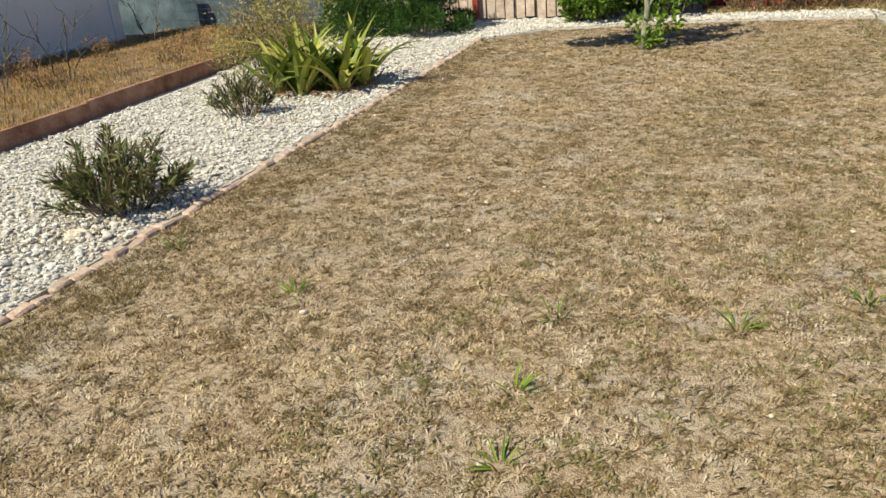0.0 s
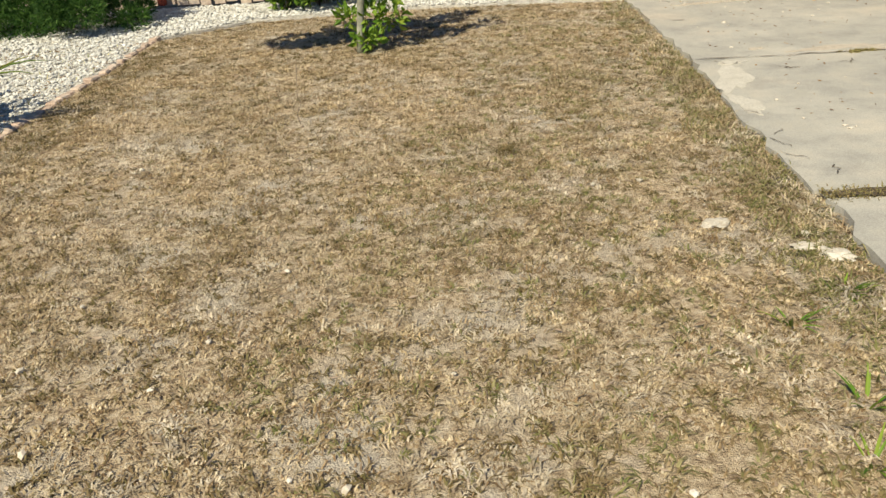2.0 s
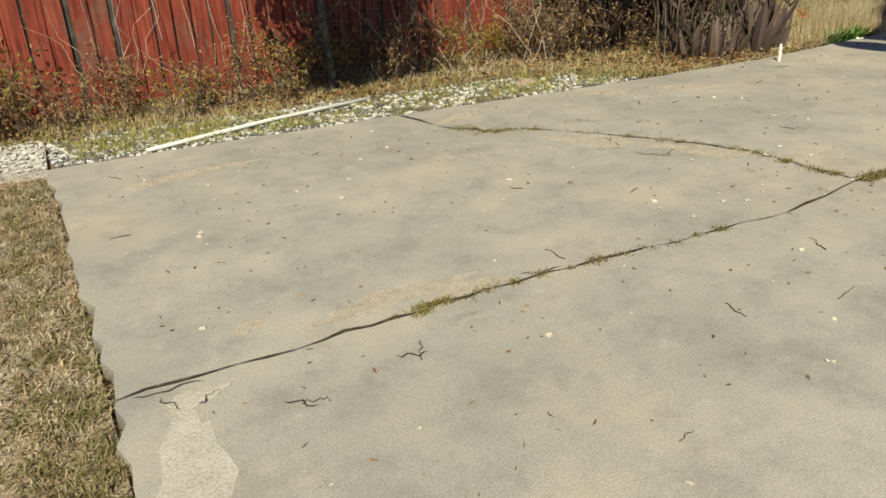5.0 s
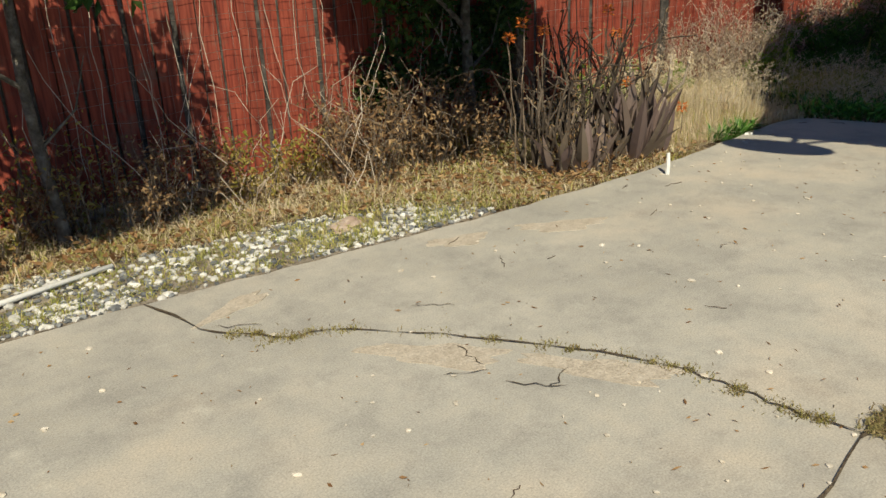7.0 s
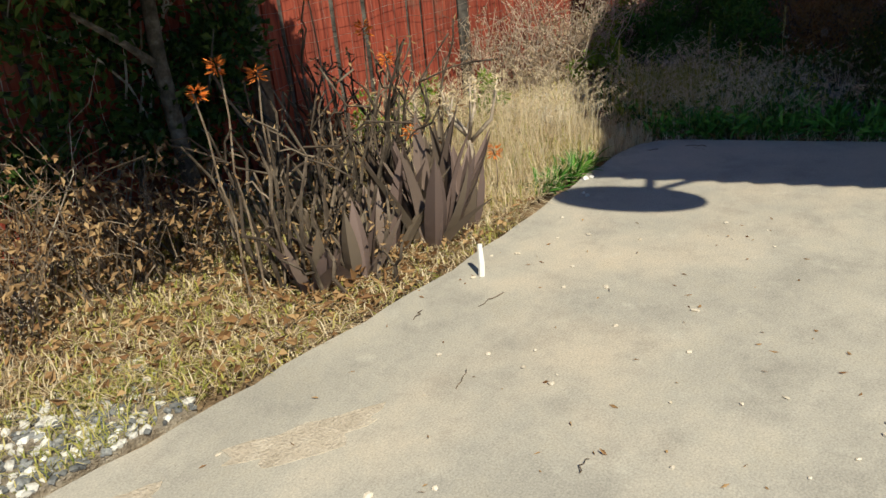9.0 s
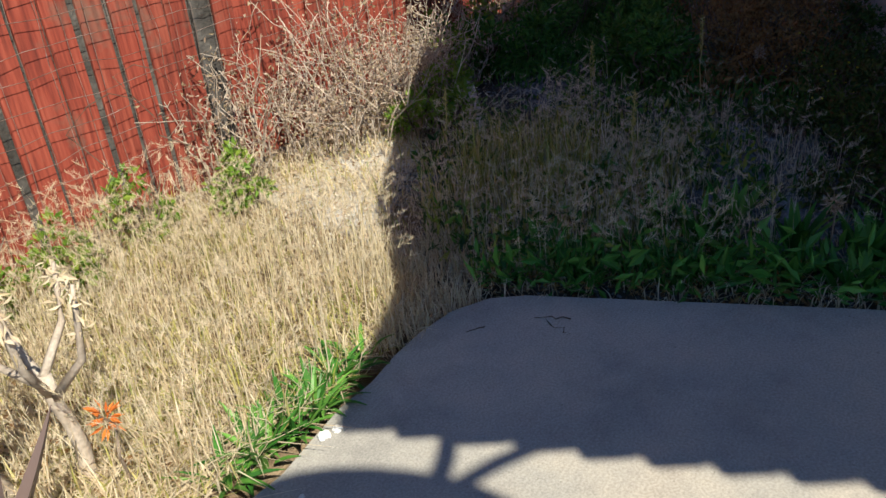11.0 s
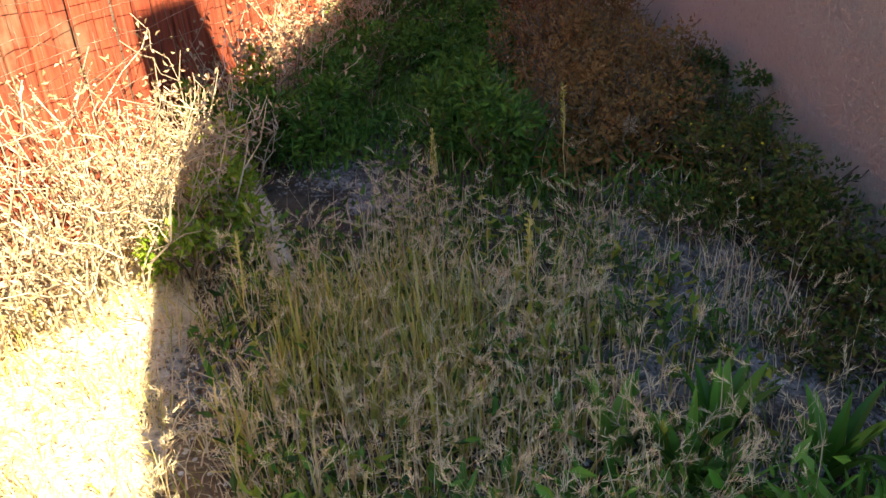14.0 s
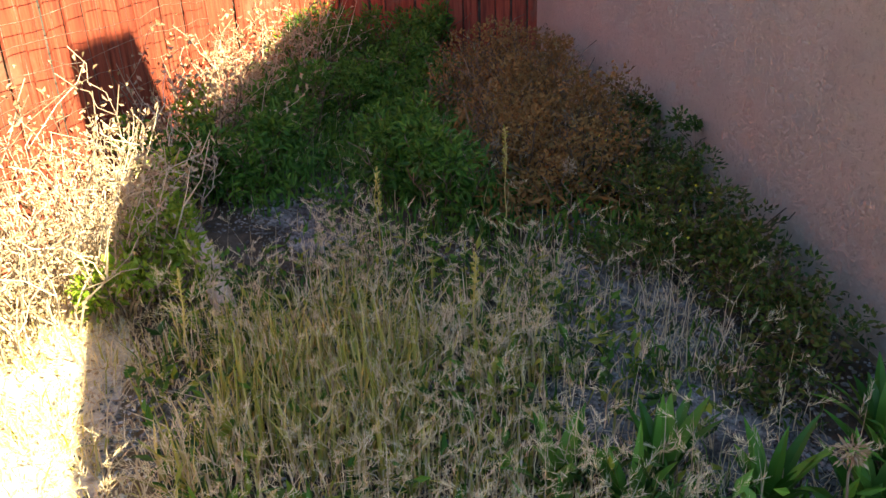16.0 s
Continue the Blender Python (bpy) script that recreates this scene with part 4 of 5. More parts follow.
shrub("leafy_shrub", (-1.6, 12.4), 26, 1.6, 0.9, 60, 10000, 0.085, 0.055, "shrubgreen", "broad glossy dark green shrub against the board fence")
shrub("leafy_shrub", (-0.6, 12.5), 16, 1.4, 0.6, 34, 4600, 0.085, 0.055, "darkgreen", "dark green shrub against the board fence")
shrub("leafy_shrub", (-1.95, 12.2), 14, 0.7, 0.4, 26, 2000, 0.08, 0.05, "shrubgreen", "fresh green lower branches of shrub over the gravel")

# ---- sapling on the lawn ----
tree = thing("sapling_tree", (-0.82, 9.5, GZ), "young green-leaved tree with a smooth grey trunk on dry lawn", "tree")
trunk = [((0, 0, -0.05), 0.040), ((0.02, 0, 0.2), 0.034), ((0.05, 0, 0.47), 0.033), ((0.02, -0.02, 0.75), 0.027), ((0.07, -0.05, 1.12), 0.025), ((-0.05, -0.08, 1.7), 0.02), ((-0.12, -0.1, 2.3), 0.01)]
limbs = [[((0.05, 0, 0.46), 0.02), ((0.17, 0.01, 0.66), 0.014), ((0.33, 0.03, 0.93), 0.011), ((0.6, 0.02, 1.3), 0.006)]]
tips = [(0.55, 0, 1.3), (-0.1, -0.1, 2.2)]
for k in range(12):
    z = rng.uniform(1.0, 1.6)
    b = np.array((0.0, -0.05, z))
    a = rng.uniform(0, 2 * math.pi)
    q = rng.uniform(0.4, 0.85)
    e = b + np.array([q * math.cos(a) - 0.42, q * math.sin(a) * 0.7 - 0.15, rng.uniform(0.0, 0.15)])
    limbs.append(wander(b, e, 4, 0.03, 0.011, 0.003))
    tips += [e, (b + e) / 2]
for e in ((-1.35, -0.25, 1.32), (-1.05, -0.4, 1.3), (-0.75, -0.12, 1.38), (-1.2, -0.55, 1.4)):
    limbs.append(wander((0.0, -0.06, 1.05), e, 4, 0.03, 0.011, 0.003))
    tips += [np.array(e), np.array(e) + rng.normal(size=3) * 0.14]
part("trunk", tubes([trunk], 10), M["youngbark"], tree, "smooth grey trunk", True)
part("limb_fork", tubes(limbs, 5), M["youngbark"], tree)
part("crown", crown(tips, rng.uniform(0.13, 0.24, len(tips)), 2700, 0.11, 0.06), M["green"], tree)
tagged(part("basal_shoot", crown([(0.1, -0.02, 0.12), (0.14, 0.05, 0.3), (0.24, 0.05, 0.45), (0.02, 0.06, 0.1), (-0.09, 0.1, 0.3), (0.3, 0.1, 0.3), (0.3, 0.1, 0.62), (0.24, 0.12, 0.78), (0.38, 0.1, 0.95)], [0.11, 0.12, 0.14, 0.09, 0.08, 0.14, 0.13, 0.12, 0.13], 430, 0.095, 0.055), M["limeleaf"], tree, "bright green shoots round the trunk foot"), kind="stuff")

# ---- strip along the fence ----
STRIP_G = [(1.9, 11.45), (4.2, 11.22), (6.5, 10.98), (6.6, 11.5), (5.5, 11.75), (3.0, 12.1), (1.9, 12.3)]
tagged(new("gravel_strip", mesh_np("gravel_strip", *prism(STRIP_G, -0.10, GZ + 0.006), M["stripbed"])), "thin strip of scattered gravel beside the slab", "gravel bed", kind="structure")
p = scatter(STRIP_G, 3200, 1.3, 0.9, GZ + 0.012)
stuff("grey_white_gravel", stones(p[::2], rng.uniform(0.010, 0.026, len(p[::2]))), M["greystone"], "grey gravel scattered between slab and weeds", "gravel")
p = p[1::2]
stuff("grey_white_gravel", stones(p, rng.uniform(0.010, 0.028, len(p))), M["stone"], "pale gravel scattered between slab and weeds", "gravel")
SIDE = [(-0.2, 12.3), (2.0, 12.1), (4.0, 11.85), (5.6, 11.72), (6.25, 11.35), (6.6, 10.95), (7.0, 10.88), (7.85, 10.84), (8.7, 10.88), (9.0, 11.2), (9.0, 12.9), (-0.2, 12.9)]
field(SIDE, 17000, 0.05, 0.22, 0.006, "palestraw", "dry trampled grass along the fence foot", "grass", (0.5, 1.5), 0.5, 0.9, "dry_grass", 0.6)
field(SIDE, 13000, 0.05, 0.16, 0.008, "straw_green", "half-green grass along the fence foot", "grass", (0.4, 1.4), 0.9, 1.1, "green_grass", 0.6)
field([(2.0, 11.5), (4.2, 11.25), (6.5, 11.0), (6.6, 11.5), (4.3, 11.8), (2.0, 12.05)], 9000, 0.03, 0.12, 0.006, "straw_green", "thin weeds growing through the gravel strip", "grass", (0.4, 1.0), 1.2, 0.8, "green_grass", 0.7)
field(SIDE, 7000, 0.05, 0.16, 0.007, "brownturf", "dead brown grass along the fence foot", "grass", (0.5, 1.5), 0.7, 0.6, "dry_grass", 0.6)
p = scatter(SIDE, 2600, 0.5, 0.8, GZ + 0.02)
p[:, 2] += rng.uniform(0, 0.06, len(p))
stuff("leaf_litter", leaves(p, rng.normal(size=(2600, 3)) * np.array([1, 1, 0.4]), rng.uniform(0.03, 0.075, 2600), rng.uniform(0.02, 0.04, 2600), 0.4), M["brownleaf"], "curled brown leaves fallen among the weeds", "leaf litter")
x = 0.25
while x < 7.4:
    h = rng.uniform(0.35, 0.75)
    mat = ("brownleaf", "tanleaf", "tanleaf", "limedry")[rng.integers(4)]
    dead_shrub((x, rng.uniform(12.2, 12.75)), rng.integers(9, 15), h, 0.26, rng.integers(260, 460), 0.042, mat, "withered brown leafy weeds on thin stems by the fence", "twig", "withered weeds along the fence")
    x += rng.uniform(0.24, 0.52)
for x, y, h in ((0.35, 12.5, 0.9), (1.0, 12.55, 0.8), (1.6, 12.6, 0.7)):
    dead_shrub((x, y), 26, h, 0.4, 620, 0.05, "limedry", "tall yellowing weeds with brown seed tops by the fence", "twig", "withered weeds along the fence")
for x, y in ((5.35, 12.1), (5.9, 12.35), (6.6, 12.2), (4.9, 12.3), (6.2, 12.0), (3.4, 12.5), (2.6, 12.6)):
    ob = thing("dry_branches", (x, y, GZ), "tangle of bleached bare branches leaning on the fence", "branches", "bare branches by the fence")
    ls = []
    for _ in range(5):
        a = rng.uniform(-0.9, 0.9)
        ls.append(wander((rng.normal() * 0.12, 0, 0), (math.sin(a) * 0.9, rng.uniform(0, 0.4), rng.uniform(0.4, 1.2)), 7, 0.035, 0.0042, 0.0016))
    for l in ls:
        part("branch", tubes([l], 4), M["paletwig"], ob)
vines = thing("dry_vines", (6.0, FY - 0.09, 0), "pale dry vine canes hanging down the fence", "vines")
part("cane_screen", tubes([wander((q, 0, rng.uniform(1.2, 1.6)), (q + rng.uniform(-0.05, 0.12), -0.05, rng.uniform(0.15, 0.6)), 6, 0.012, 0.0035, 0.0025) for q in np.arange(-3.6, 1.6, 0.24)], 4), M["paletwig"], vines)
for at, h, r in (((4.28, 12.45), 1.7, 0.035), ((7.72, 12.55), 1.8, 0.05)):
    ob = thing("fence_tree", (*at, GZ), "slim grey tree close to the fence, leafy above", "tree")
    tr = [((0, 0, -0.05), r * 1.7), ((0.0, 0, 0.12), r * 1.15), ((-0.03, 0, 0.5), r), ((-0.04, 0.02, 1.0), r * 0.85), ((0.0, 0.03, h), r * 0.7)]
    part("trunk", tubes([tr], 8), M["darkbark"], ob, "", True)
    cw, cn = (1.0, 6000) if r < 0.04 else (1.5, 26000)
    blobs = 46 if r < 0.04 else 90
    cen = [(rng.uniform(-0.75 * cw, 0.35 * cw) - 0.12, rng.uniform(-1.5, 0.05), rng.uniform(1.65, 2.7)) for _ in range(blobs)]
    part("crown", crown(cen, rng.uniform(0.18, 0.36, blobs), cn, 0.1, 0.065), M["darkgreen"], ob)
    part("limb_fork", tubes([[((-0.04, 0.02, 0.95), r * 0.5), ((-0.25, -0.02, 1.12), r * 0.4), ((-0.5, -0.05, 1.3), r * 0.25)], [((-0.02, 0, 0.6), r * 0.35), ((0.2, -0.04, 0.8), r * 0.2), ((0.3, -0.05, 1.1), r * 0.1)]], 5), M["darkbark"], ob)
post = thing("timber_post", (8.55, FY - 0.12, GZ), "weathered brown fence post in front of the boards", "post")
part("shaft", box(-0.05, 0.05, -0.05, 0.05, 0, 1.7, 0.008), M["twig"], post)
# dark evergreen creeper on the fence, with its crown above
cen = [(rng.uniform(6.9, 8.4), FY - rng.uniform(0.08, 0.3), rng.uniform(0.35, 1.7)) for _ in range(34)]
ivy = thing("creeper", (7.5, FY - 0.2, 0.0), "dark evergreen creeper shading the red fence", "creeper")
part("foliage", crown(np.array(cen) - np.array([7.5, FY - 0.2, 0]), rng.uniform(0.12, 0.26, 34), 5200, 0.07, 0.045), M["darkgreen"], ivy)
part("stem_clump", tubes([wander((rng.uniform(-0.7, 0.7), 0.05, 0.0), (rng.uniform(-0.8, 0.8), 0.0, 1.7), 8, 0.05, 0.012, 0.006) for _ in range(6)], 4), M["bark"], ivy)
for x, y, h in ((6.55, 12.45, 0.75), (6.95, 12.2, 0.8), (7.3, 12.1, 0.6), (6.3, 12.2, 0.6)):
    dead_shrub((x, y), 26, h, 0.42, 480, 0.05, "tanleaf", "tangled brown shrub with large curled dead leaves", "twig", "withered weeds along the fence")

# ---- aloe and dead stems ----
aloe = thing("aloe", (8.12, 11.22, GZ), "large grey-purple aloe with thick upright pointed leaves", "succulent")
for dx, dy, n, L in ((0.0, -0.08, 18, 0.68), (0.18, 0.0, 16, 0.66), (-0.24, 0.02, 12, 0.55), (0.05, 0.25, 12, 0.55), (0.24, -0.1, 10, 0.5), (-0.48, 0.0, 8, 0.4), (-0.66, 0.1, 7, 0.36)):
    a = rng.uniform(0, 2 * math.pi, n)
    base = np.column_stack([dx + np.cos(a) * 0.06, dy + np.sin(a) * 0.06, np.zeros(n)])
    for k in range(n):
        part("leaf", straps(base[k:k + 1], a[k:k + 1], [rng.uniform(0.1, 0.75)], [rng.uniform(0.6, 1.05) * L], [rng.uniform(0.10, 0.165)], [rng.uniform(-0.6, 0.35)], 7, 0.022, 0.24), M["aloe"], aloe)


def flower_spike(at, h, lean, label):
    ob = thing("aloe_flower", (*at, GZ), label, "flower", "orange aloe flowers")
    top = np.array((lean[0], lean[1], h))
    part("stalk", tubes([wander((0, 0, 0), top, 5, 0.01, 0.0055, 0.004)], 5), M["twig"], ob)
    n = 42
    a = rng.uniform(0, 2 * math.pi, n)
    f = rng.random(n)
    pos = top + np.column_stack([np.cos(a) * 0.012, np.sin(a) * 0.012, -0.03 + f * 0.05])
    d = np.column_stack([np.cos(a), np.sin(a), -0.5 + 1.2 * f])
    part("petals", leaves(pos, d, rng.uniform(0.028, 0.048, n), np.full(n, 0.010), 0.4), M["orange"], ob)


for q in (((7.25, 11.45), 1.1, (-0.03, 0)), ((7.32, 11.4), 1.04, (0.06, 0)), ((7.2, 11.5), 1.0, (-0.06, 0)), ((8.12, 11.2), 0.57, (0.1, 0.1)), ((8.0, 11.35), 1.12, (0.02, 0)), ((8.3, 11.5), 0.92, (0.02, 0)), ((8.84, 11.21), 0.3, (0.0, 0)), ((7.9, 11.55), 1.3, (0, 0))):
    flower_spike(*q, "orange aloe flower head on a dry brown stalk")
for x, y, n, h in ((7.5, 11.5, 18, 0.9), (7.85, 11.62, 18, 1.1), (8.2, 11.65, 18, 1.1), (7.6, 11.2, 12, 0.5), (8.45, 11.6, 10, 1.0)):
    ob = thing("dead_flower_plant", (x, y, GZ), "stand of dry grey-brown flower stems round the aloe", "dead stems", "dead stems round the aloe")
    ls, tp = rod_spray(n, 0.2, h, 0.013, 0.005, 0.3, 1)
    part("stem_clump", tubes(ls, 5), M["deadstem"], ob)
    pts = np.array([q for l in ls for q, _ in l[3:]])
    k = rng.integers(0, len(pts), 110)
    tagged(part("husk", leaves(pts[k] + rng.normal(size=(110, 3)) * 0.012, rng.normal(size=(110, 3)) + np.array([0, 0, -0.4]), rng.uniform(0.02, 0.055, 110), np.full(110, 0.014), 0.3), M["tanleaf"], ob), kind="stuff")
p = scatter([(7.2, 10.95), (8.6, 10.92), (8.8, 11.6), (7.2, 11.7)], 900, z=GZ + 0.02)
stuff("aloe_litter", leaves(p, rng.normal(size=(900, 3)) * np.array([1, 1, 0.35]), rng.uniform(0.05, 0.16, 900), rng.uniform(0.005, 0.016, 900)), M["brownleaf"], "dead aloe leaves and straw on the ground", "leaf litter")
for x, y, z, arms in ((8.79, 11.35, 0.42, 5), (8.62, 11.5, 0.36, 4)):
    ob = thing("branched_stalk", (x, y, GZ), "bleached dead flower stalk forking like a candlestick", "dead stalk", "forked dead stalks")
    part("stem", tubes([wander((0.03, 0, 0), (0, 0, z), 5, 0.006, 0.024, 0.019)], 8), M["paletwig"], ob, "", True)
    for k in range(arms):
        a = 2 * math.pi * k / arms + rng.uniform(-0.3, 0.3)
        q, h = rng.uniform(0.1, 0.2), rng.uniform(0.22, 0.42)
        b0 = np.array((0, 0, z - 0.02 * k))
        e = b0 + np.array((math.cos(a) * q, math.sin(a) * q, h))
        knee = b0 + np.array((math.cos(a) * q * 0.75, math.sin(a) * q * 0.75, h * 0.4))
        part("arm", tubes([[(b0, 0.014), (knee, 0.011), ((knee + e) / 2, 0.009), (e, 0.005)]], 6), M["paletwig"], ob, "", True)
        m = 40
        f = rng.uniform(0.3, 1.1, m)
        pos = knee + (e - knee) * f[:, None] + rng.normal(size=(m, 3)) * 0.008
        part("husk_spray", leaves(pos, rng.normal(size=(m, 3)) + np.array([0, 0, -0.2]), rng.uniform(0.02, 0.05, m), rng.uniform(0.006, 0.014, m), 0.4), M["palestraw"], ob)
stick = thing("white_stick", (7.86, 10.64, 0.0), "short white peg standing at the slab edge", "stick")
part("peg", tubes([[((0, 0, 0), 0.016), ((0.005, 0.0, 0.06), 0.015), ((0.02, 0.015, 0.15), 0.012)]], 8), M["white"], stick)

# ---- sunny tall grass beyond the aloe ----
SUN_A = [(8.55, 10.98), (9.75, 10.96), (10.25, 11.3), (10.25, 12.9), (8.7, 12.9)]
SUN_B = [(10.25, 11.2), (11.8, 12.0), (13.2, 12.6), (13.2, 12.9), (10.25, 12.9)]
tagged(new("sunny_gravel", mesh_np("sunny_gravel", *prism([(10.45, 11.55), (11.5, 12.0), (12.3, 12.5), (10.7, 12.55)], -0.1, GZ - 0.002), M["gravelbed"])), "pale bare gravelly ground in full sun", "gravel bed", kind="structure")
p = scatter(SUN_B, 1500, 0.4, 1.0, GZ + 0.004)
stuff("pale_gravel", stones(p, rng.uniform(0.003, 0.010, len(p))), M["stone"], "pale gravel in full sun between the weeds", "gravel")
field(SUN_B, 5200, 0.03, 0.16, 0.005, "palestraw", "short bleached straw in full sun", "grass", (0.3, 1.6), 0.9, 0.6, "dry_grass")
field(SUN_B, 900, 0.04, 0.18, 0.006, "straw_green", "short yellow-green grass in full sun", "grass", (0.2, 1.0), 1.4, 0.6, "green_grass")
field(SUN_A, 10500, 0.05, 0.27, 0.0055, "palestraw", "tall bleached straw grass in full sun", "grass", (0.2, 1.6), 0.4, 0.9, "tall_grass")
field(SUN_A, 3400, 0.05, 0.26, 0.006, "straw_green", "yellow-green grass among the straw", "grass", (0.1, 1.3), 1.0, 0.8, "tall_grass")
seeded([(8.6, 11.0), (9.8, 11.0), (10.6, 11.5), (10.4, 12.6), (8.8, 12.8)], 1200, 0.25, 0.5, "straw stalks in full sun", 0.4)
field([(9.7, 10.93), (10.2, 10.82), (10.6, 11.2), (10.3, 11.6)], 2200, 0.05, 0.3, 0.005, "straw", "dry grass round the slab corner", "grass", (0.1, 1.0), 0.3, 0.6, "dry_grass")
field([(10.9, 10.75), (11.6, 10.9), (11.5, 11.6), (10.9, 11.4)], 900, 0.15, 0.42, 0.009, "straw_green", "tall yellow-green grass clump in the side yard", "grass", (0.05, 0.5), 1.5, 0.3, "tall_grass")
p = scatter(SUN_B, 1300, 0.6, 0.4, GZ + 0.02)
stuff("leaf_litter", leaves(p, rng.normal(size=(1300, 3)) * np.array([1, 1, 0.4]), rng.uniform(0.02, 0.06, 1300), rng.uniform(0.008, 0.02, 1300)), M["greyleaf"], "curled dead leaves on the sunlit gravel", "leaf litter")
for x, y in ((11.35, 12.55), (11.7, 12.65), (12.1, 12.6), (12.5, 12.6), (11.55, 12.3), (11.95, 12.35), (12.8, 12.55), (11.1, 12.7), (10.7, 12.72)):
    dead_shrub((x, y), 17, rng.uniform(0.55, 0.9), 0.42, 640, 0.032, "greyleaf", "bleached dry shrub with pale grey-tan leaves by the fence", "paletwig", "bleached shrubs by the fence")
for x, y, h in ((10.5, 12.4, 0.4), (10.05, 12.65, 0.4), (9.6, 12.5, 0.35), (12.35, 12.25, 0.36), (11.75, 12.15, 0.42), (12.05, 12.15, 0.45), (12.6, 12.4, 0.5), (13.3, 12.5, 0.95), (11.9, 12.0, 0.3), (9.2, 12.6, 0.45)):
    shrub("green_weed", (x, y), 9, h, 0.2, 12, 420, 0.05, 0.026, "limeleaf", "bright yellow-green leafy weed in the sun", "weed", "twig", "sunny green weeds")
for k in range(16):
    x = 8.95 + 0.75 * rng.random()
    rosette("edge_weed", (x, 10.96 + rng.uniform(0, 0.1)), 12, 0.16, 0.035, "weed", "fresh green weed tuft at the slab edge", "weed", (0.2, 1.1), (0.3, 1.2), 0.001, "green weeds at the slab edge")
for q in range(5):
    a = wander((rng.uniform(-0.1, 0.1), 0, 0), (rng.uniform(-0.5, 0.6), -0.05, rng.uniform(0.7, 1.0)), 5, 0.03, 0.004, 0.002)
    e = a[-1][0]
    a += [(e + np.array((0.1, -0.03, 0.03)), 0.002), (e + np.array((0.2, -0.05, -0.02)), 0.0018), (e + np.array((0.27, -0.06, -0.12)), 0.0012)]
    ob = thing("arching_cane", (9.8 + 0.65 * q, 12.6, GZ), "long pale dry cane arching over at its tip", "cane", "arching dry canes")
    part("cane", tubes([a], 4), M["twig"], ob)

# ---- shaded side yard ----
YARD = [(10.25, 10.85), (10.6, 9.75), (10.75, 9.2), (11.3, 9.22), (16.9, 10.86), (16.9, 12.9), (13.4, 12.9), (11.6, 12.05), (10.3, 11.2)]
FRONT = [(10.3, 10.9), (10.75, 9.9), (11.6, 10.0), (12.3, 10.5), (12.5, 11.4), (12.0, 11.95), (11.2, 11.8), (10.4, 11.2)]
NEARF = [(10.3, 10.9), (10.72, 10.0), (11.4, 10.15), (11.8, 10.7), (11.9, 11.5), (11.2, 11.8), (10.4, 11.2)]
FARY = [(12.4, 9.9), (16.9, 11.0), (16.9, 12.9), (13.2, 12.8), (12.7, 11.8)]
RUSTY = [(12.7, 10.1), (13.4, 10.0), (16.5, 10.9), (16.5, 11.4), (13.6, 11.2), (12.8, 10.8)]
# dark sheet up to the shadow line: deepens the shade between the plants
tagged(new("yard_soil", mesh_np("yard_soil", *prism(YARD, -0.12, GZ - 0.004), M["shadesoil"])), "bare earth of the side yard, coloured dark to stand for shade", "soil", kind="structure")
OPEN = [(11.0, 9.5), (12.4, 10.0), (12.6, 10.7), (11.6, 10.6), (10.9, 10.2)]
p = scatter(OPEN, 11000, 0.3, 0.5, GZ + 0.0)
p = np.concatenate([p, scatter(YARD, 14000, 1.4, 1.1, GZ)] + [np.column_stack([x + q * 0.6 * rng.normal(size=1500), y + q * 0.6 * rng.normal(size=1500), np.full(1500, GZ + 0.003)]) for x, y, q in BARE])
stuff("grey_gravel", stones(p, rng.uniform(0.004, 0.011, len(p))), M["greystone"], "dusty blue-grey gravel showing between the weeds", "gravel")
field(NEARF, 2700, 0.08, 0.34, 0.006, "palestraw", "dry tan grass standing in the shaded side yard", "grass", (0.1, 1.1), 2.0, 0.5, "tall_grass")
field(NEARF, 1300, 0.08, 0.40, 0.009, "straw_green", "yellow-green grass standing in the shaded side yard", "grass", (0.05, 0.8), 1.6, 0.7, "tall_grass")
field(FRONT, 1500, 0.06, 0.26, 0.010, "yardgreen", "fresh green grass among the straw of the side yard", "grass", (0.05, 0.9), 1.8, 0.5, "green_grass")
field(OPEN, 1300, 0.05, 0.24, 0.004, "palestraw", "thin dry grass over the grey gravel", "grass", (0.2, 1.3), 0.9, 0.35, "dry_grass")
field(OPEN, 260, 0.08, 0.2, 0.012, "yardgreen", "fresh green blades over the grey gravel", "grass", (0.1, 0.8), 1.6, 0.35, "green_grass")
seeded(OPEN, 160, 0.12, 0.32, "foxtail grass stalks on the grey gravel", 0.8)
seeded(FRONT, 1250, 0.12, 0.34, "foxtail grass stalks in the shaded side yard", 1.3)
for poly, n, mat in ((FRONT, 900, "darkgreen"), (FRONT, 700, "lime"), (FRONT, 1200, "yardgreen"), (FARY, 11000, "yardgreen"), (RUSTY, 6500, "rust")):
    p = scatter(poly, n, 1.8, 0.8 if mat != "rust" else 1.3, GZ)
    p[:, 2] += rng.uniform(0.01, 0.16, n)
    stuff("undergrowth", leaves(p, rng.normal(size=(n, 3)) + np.array([0, 0, 0.5]), rng.uniform(0.03, 0.085, n), rng.uniform(0.012, 0.03, n)), M[mat], "low mixed leafy undergrowth in the side yard", "undergrowth")
field(FARY, 5200, 0.10, 0.34, 0.009, "yardgreen", "mixed grass in the far side yard", "grass", (0.05, 0.6), 0.7, 1.0, "tall_grass")
field(FARY, 350, 0.12, 0.35, 0.005, "straw", "dry grass in the far side yard", "grass", (0.05, 0.6), 0.9, 1.2, "tall_grass")
seeded(FARY, 220, 0.15, 0.35, "foxtail grass stalks in the far side yard", 0.6)
log = thing("log", (12.11, 11.96, GZ), "weathered grey timber lying half buried in the weeds", "log")
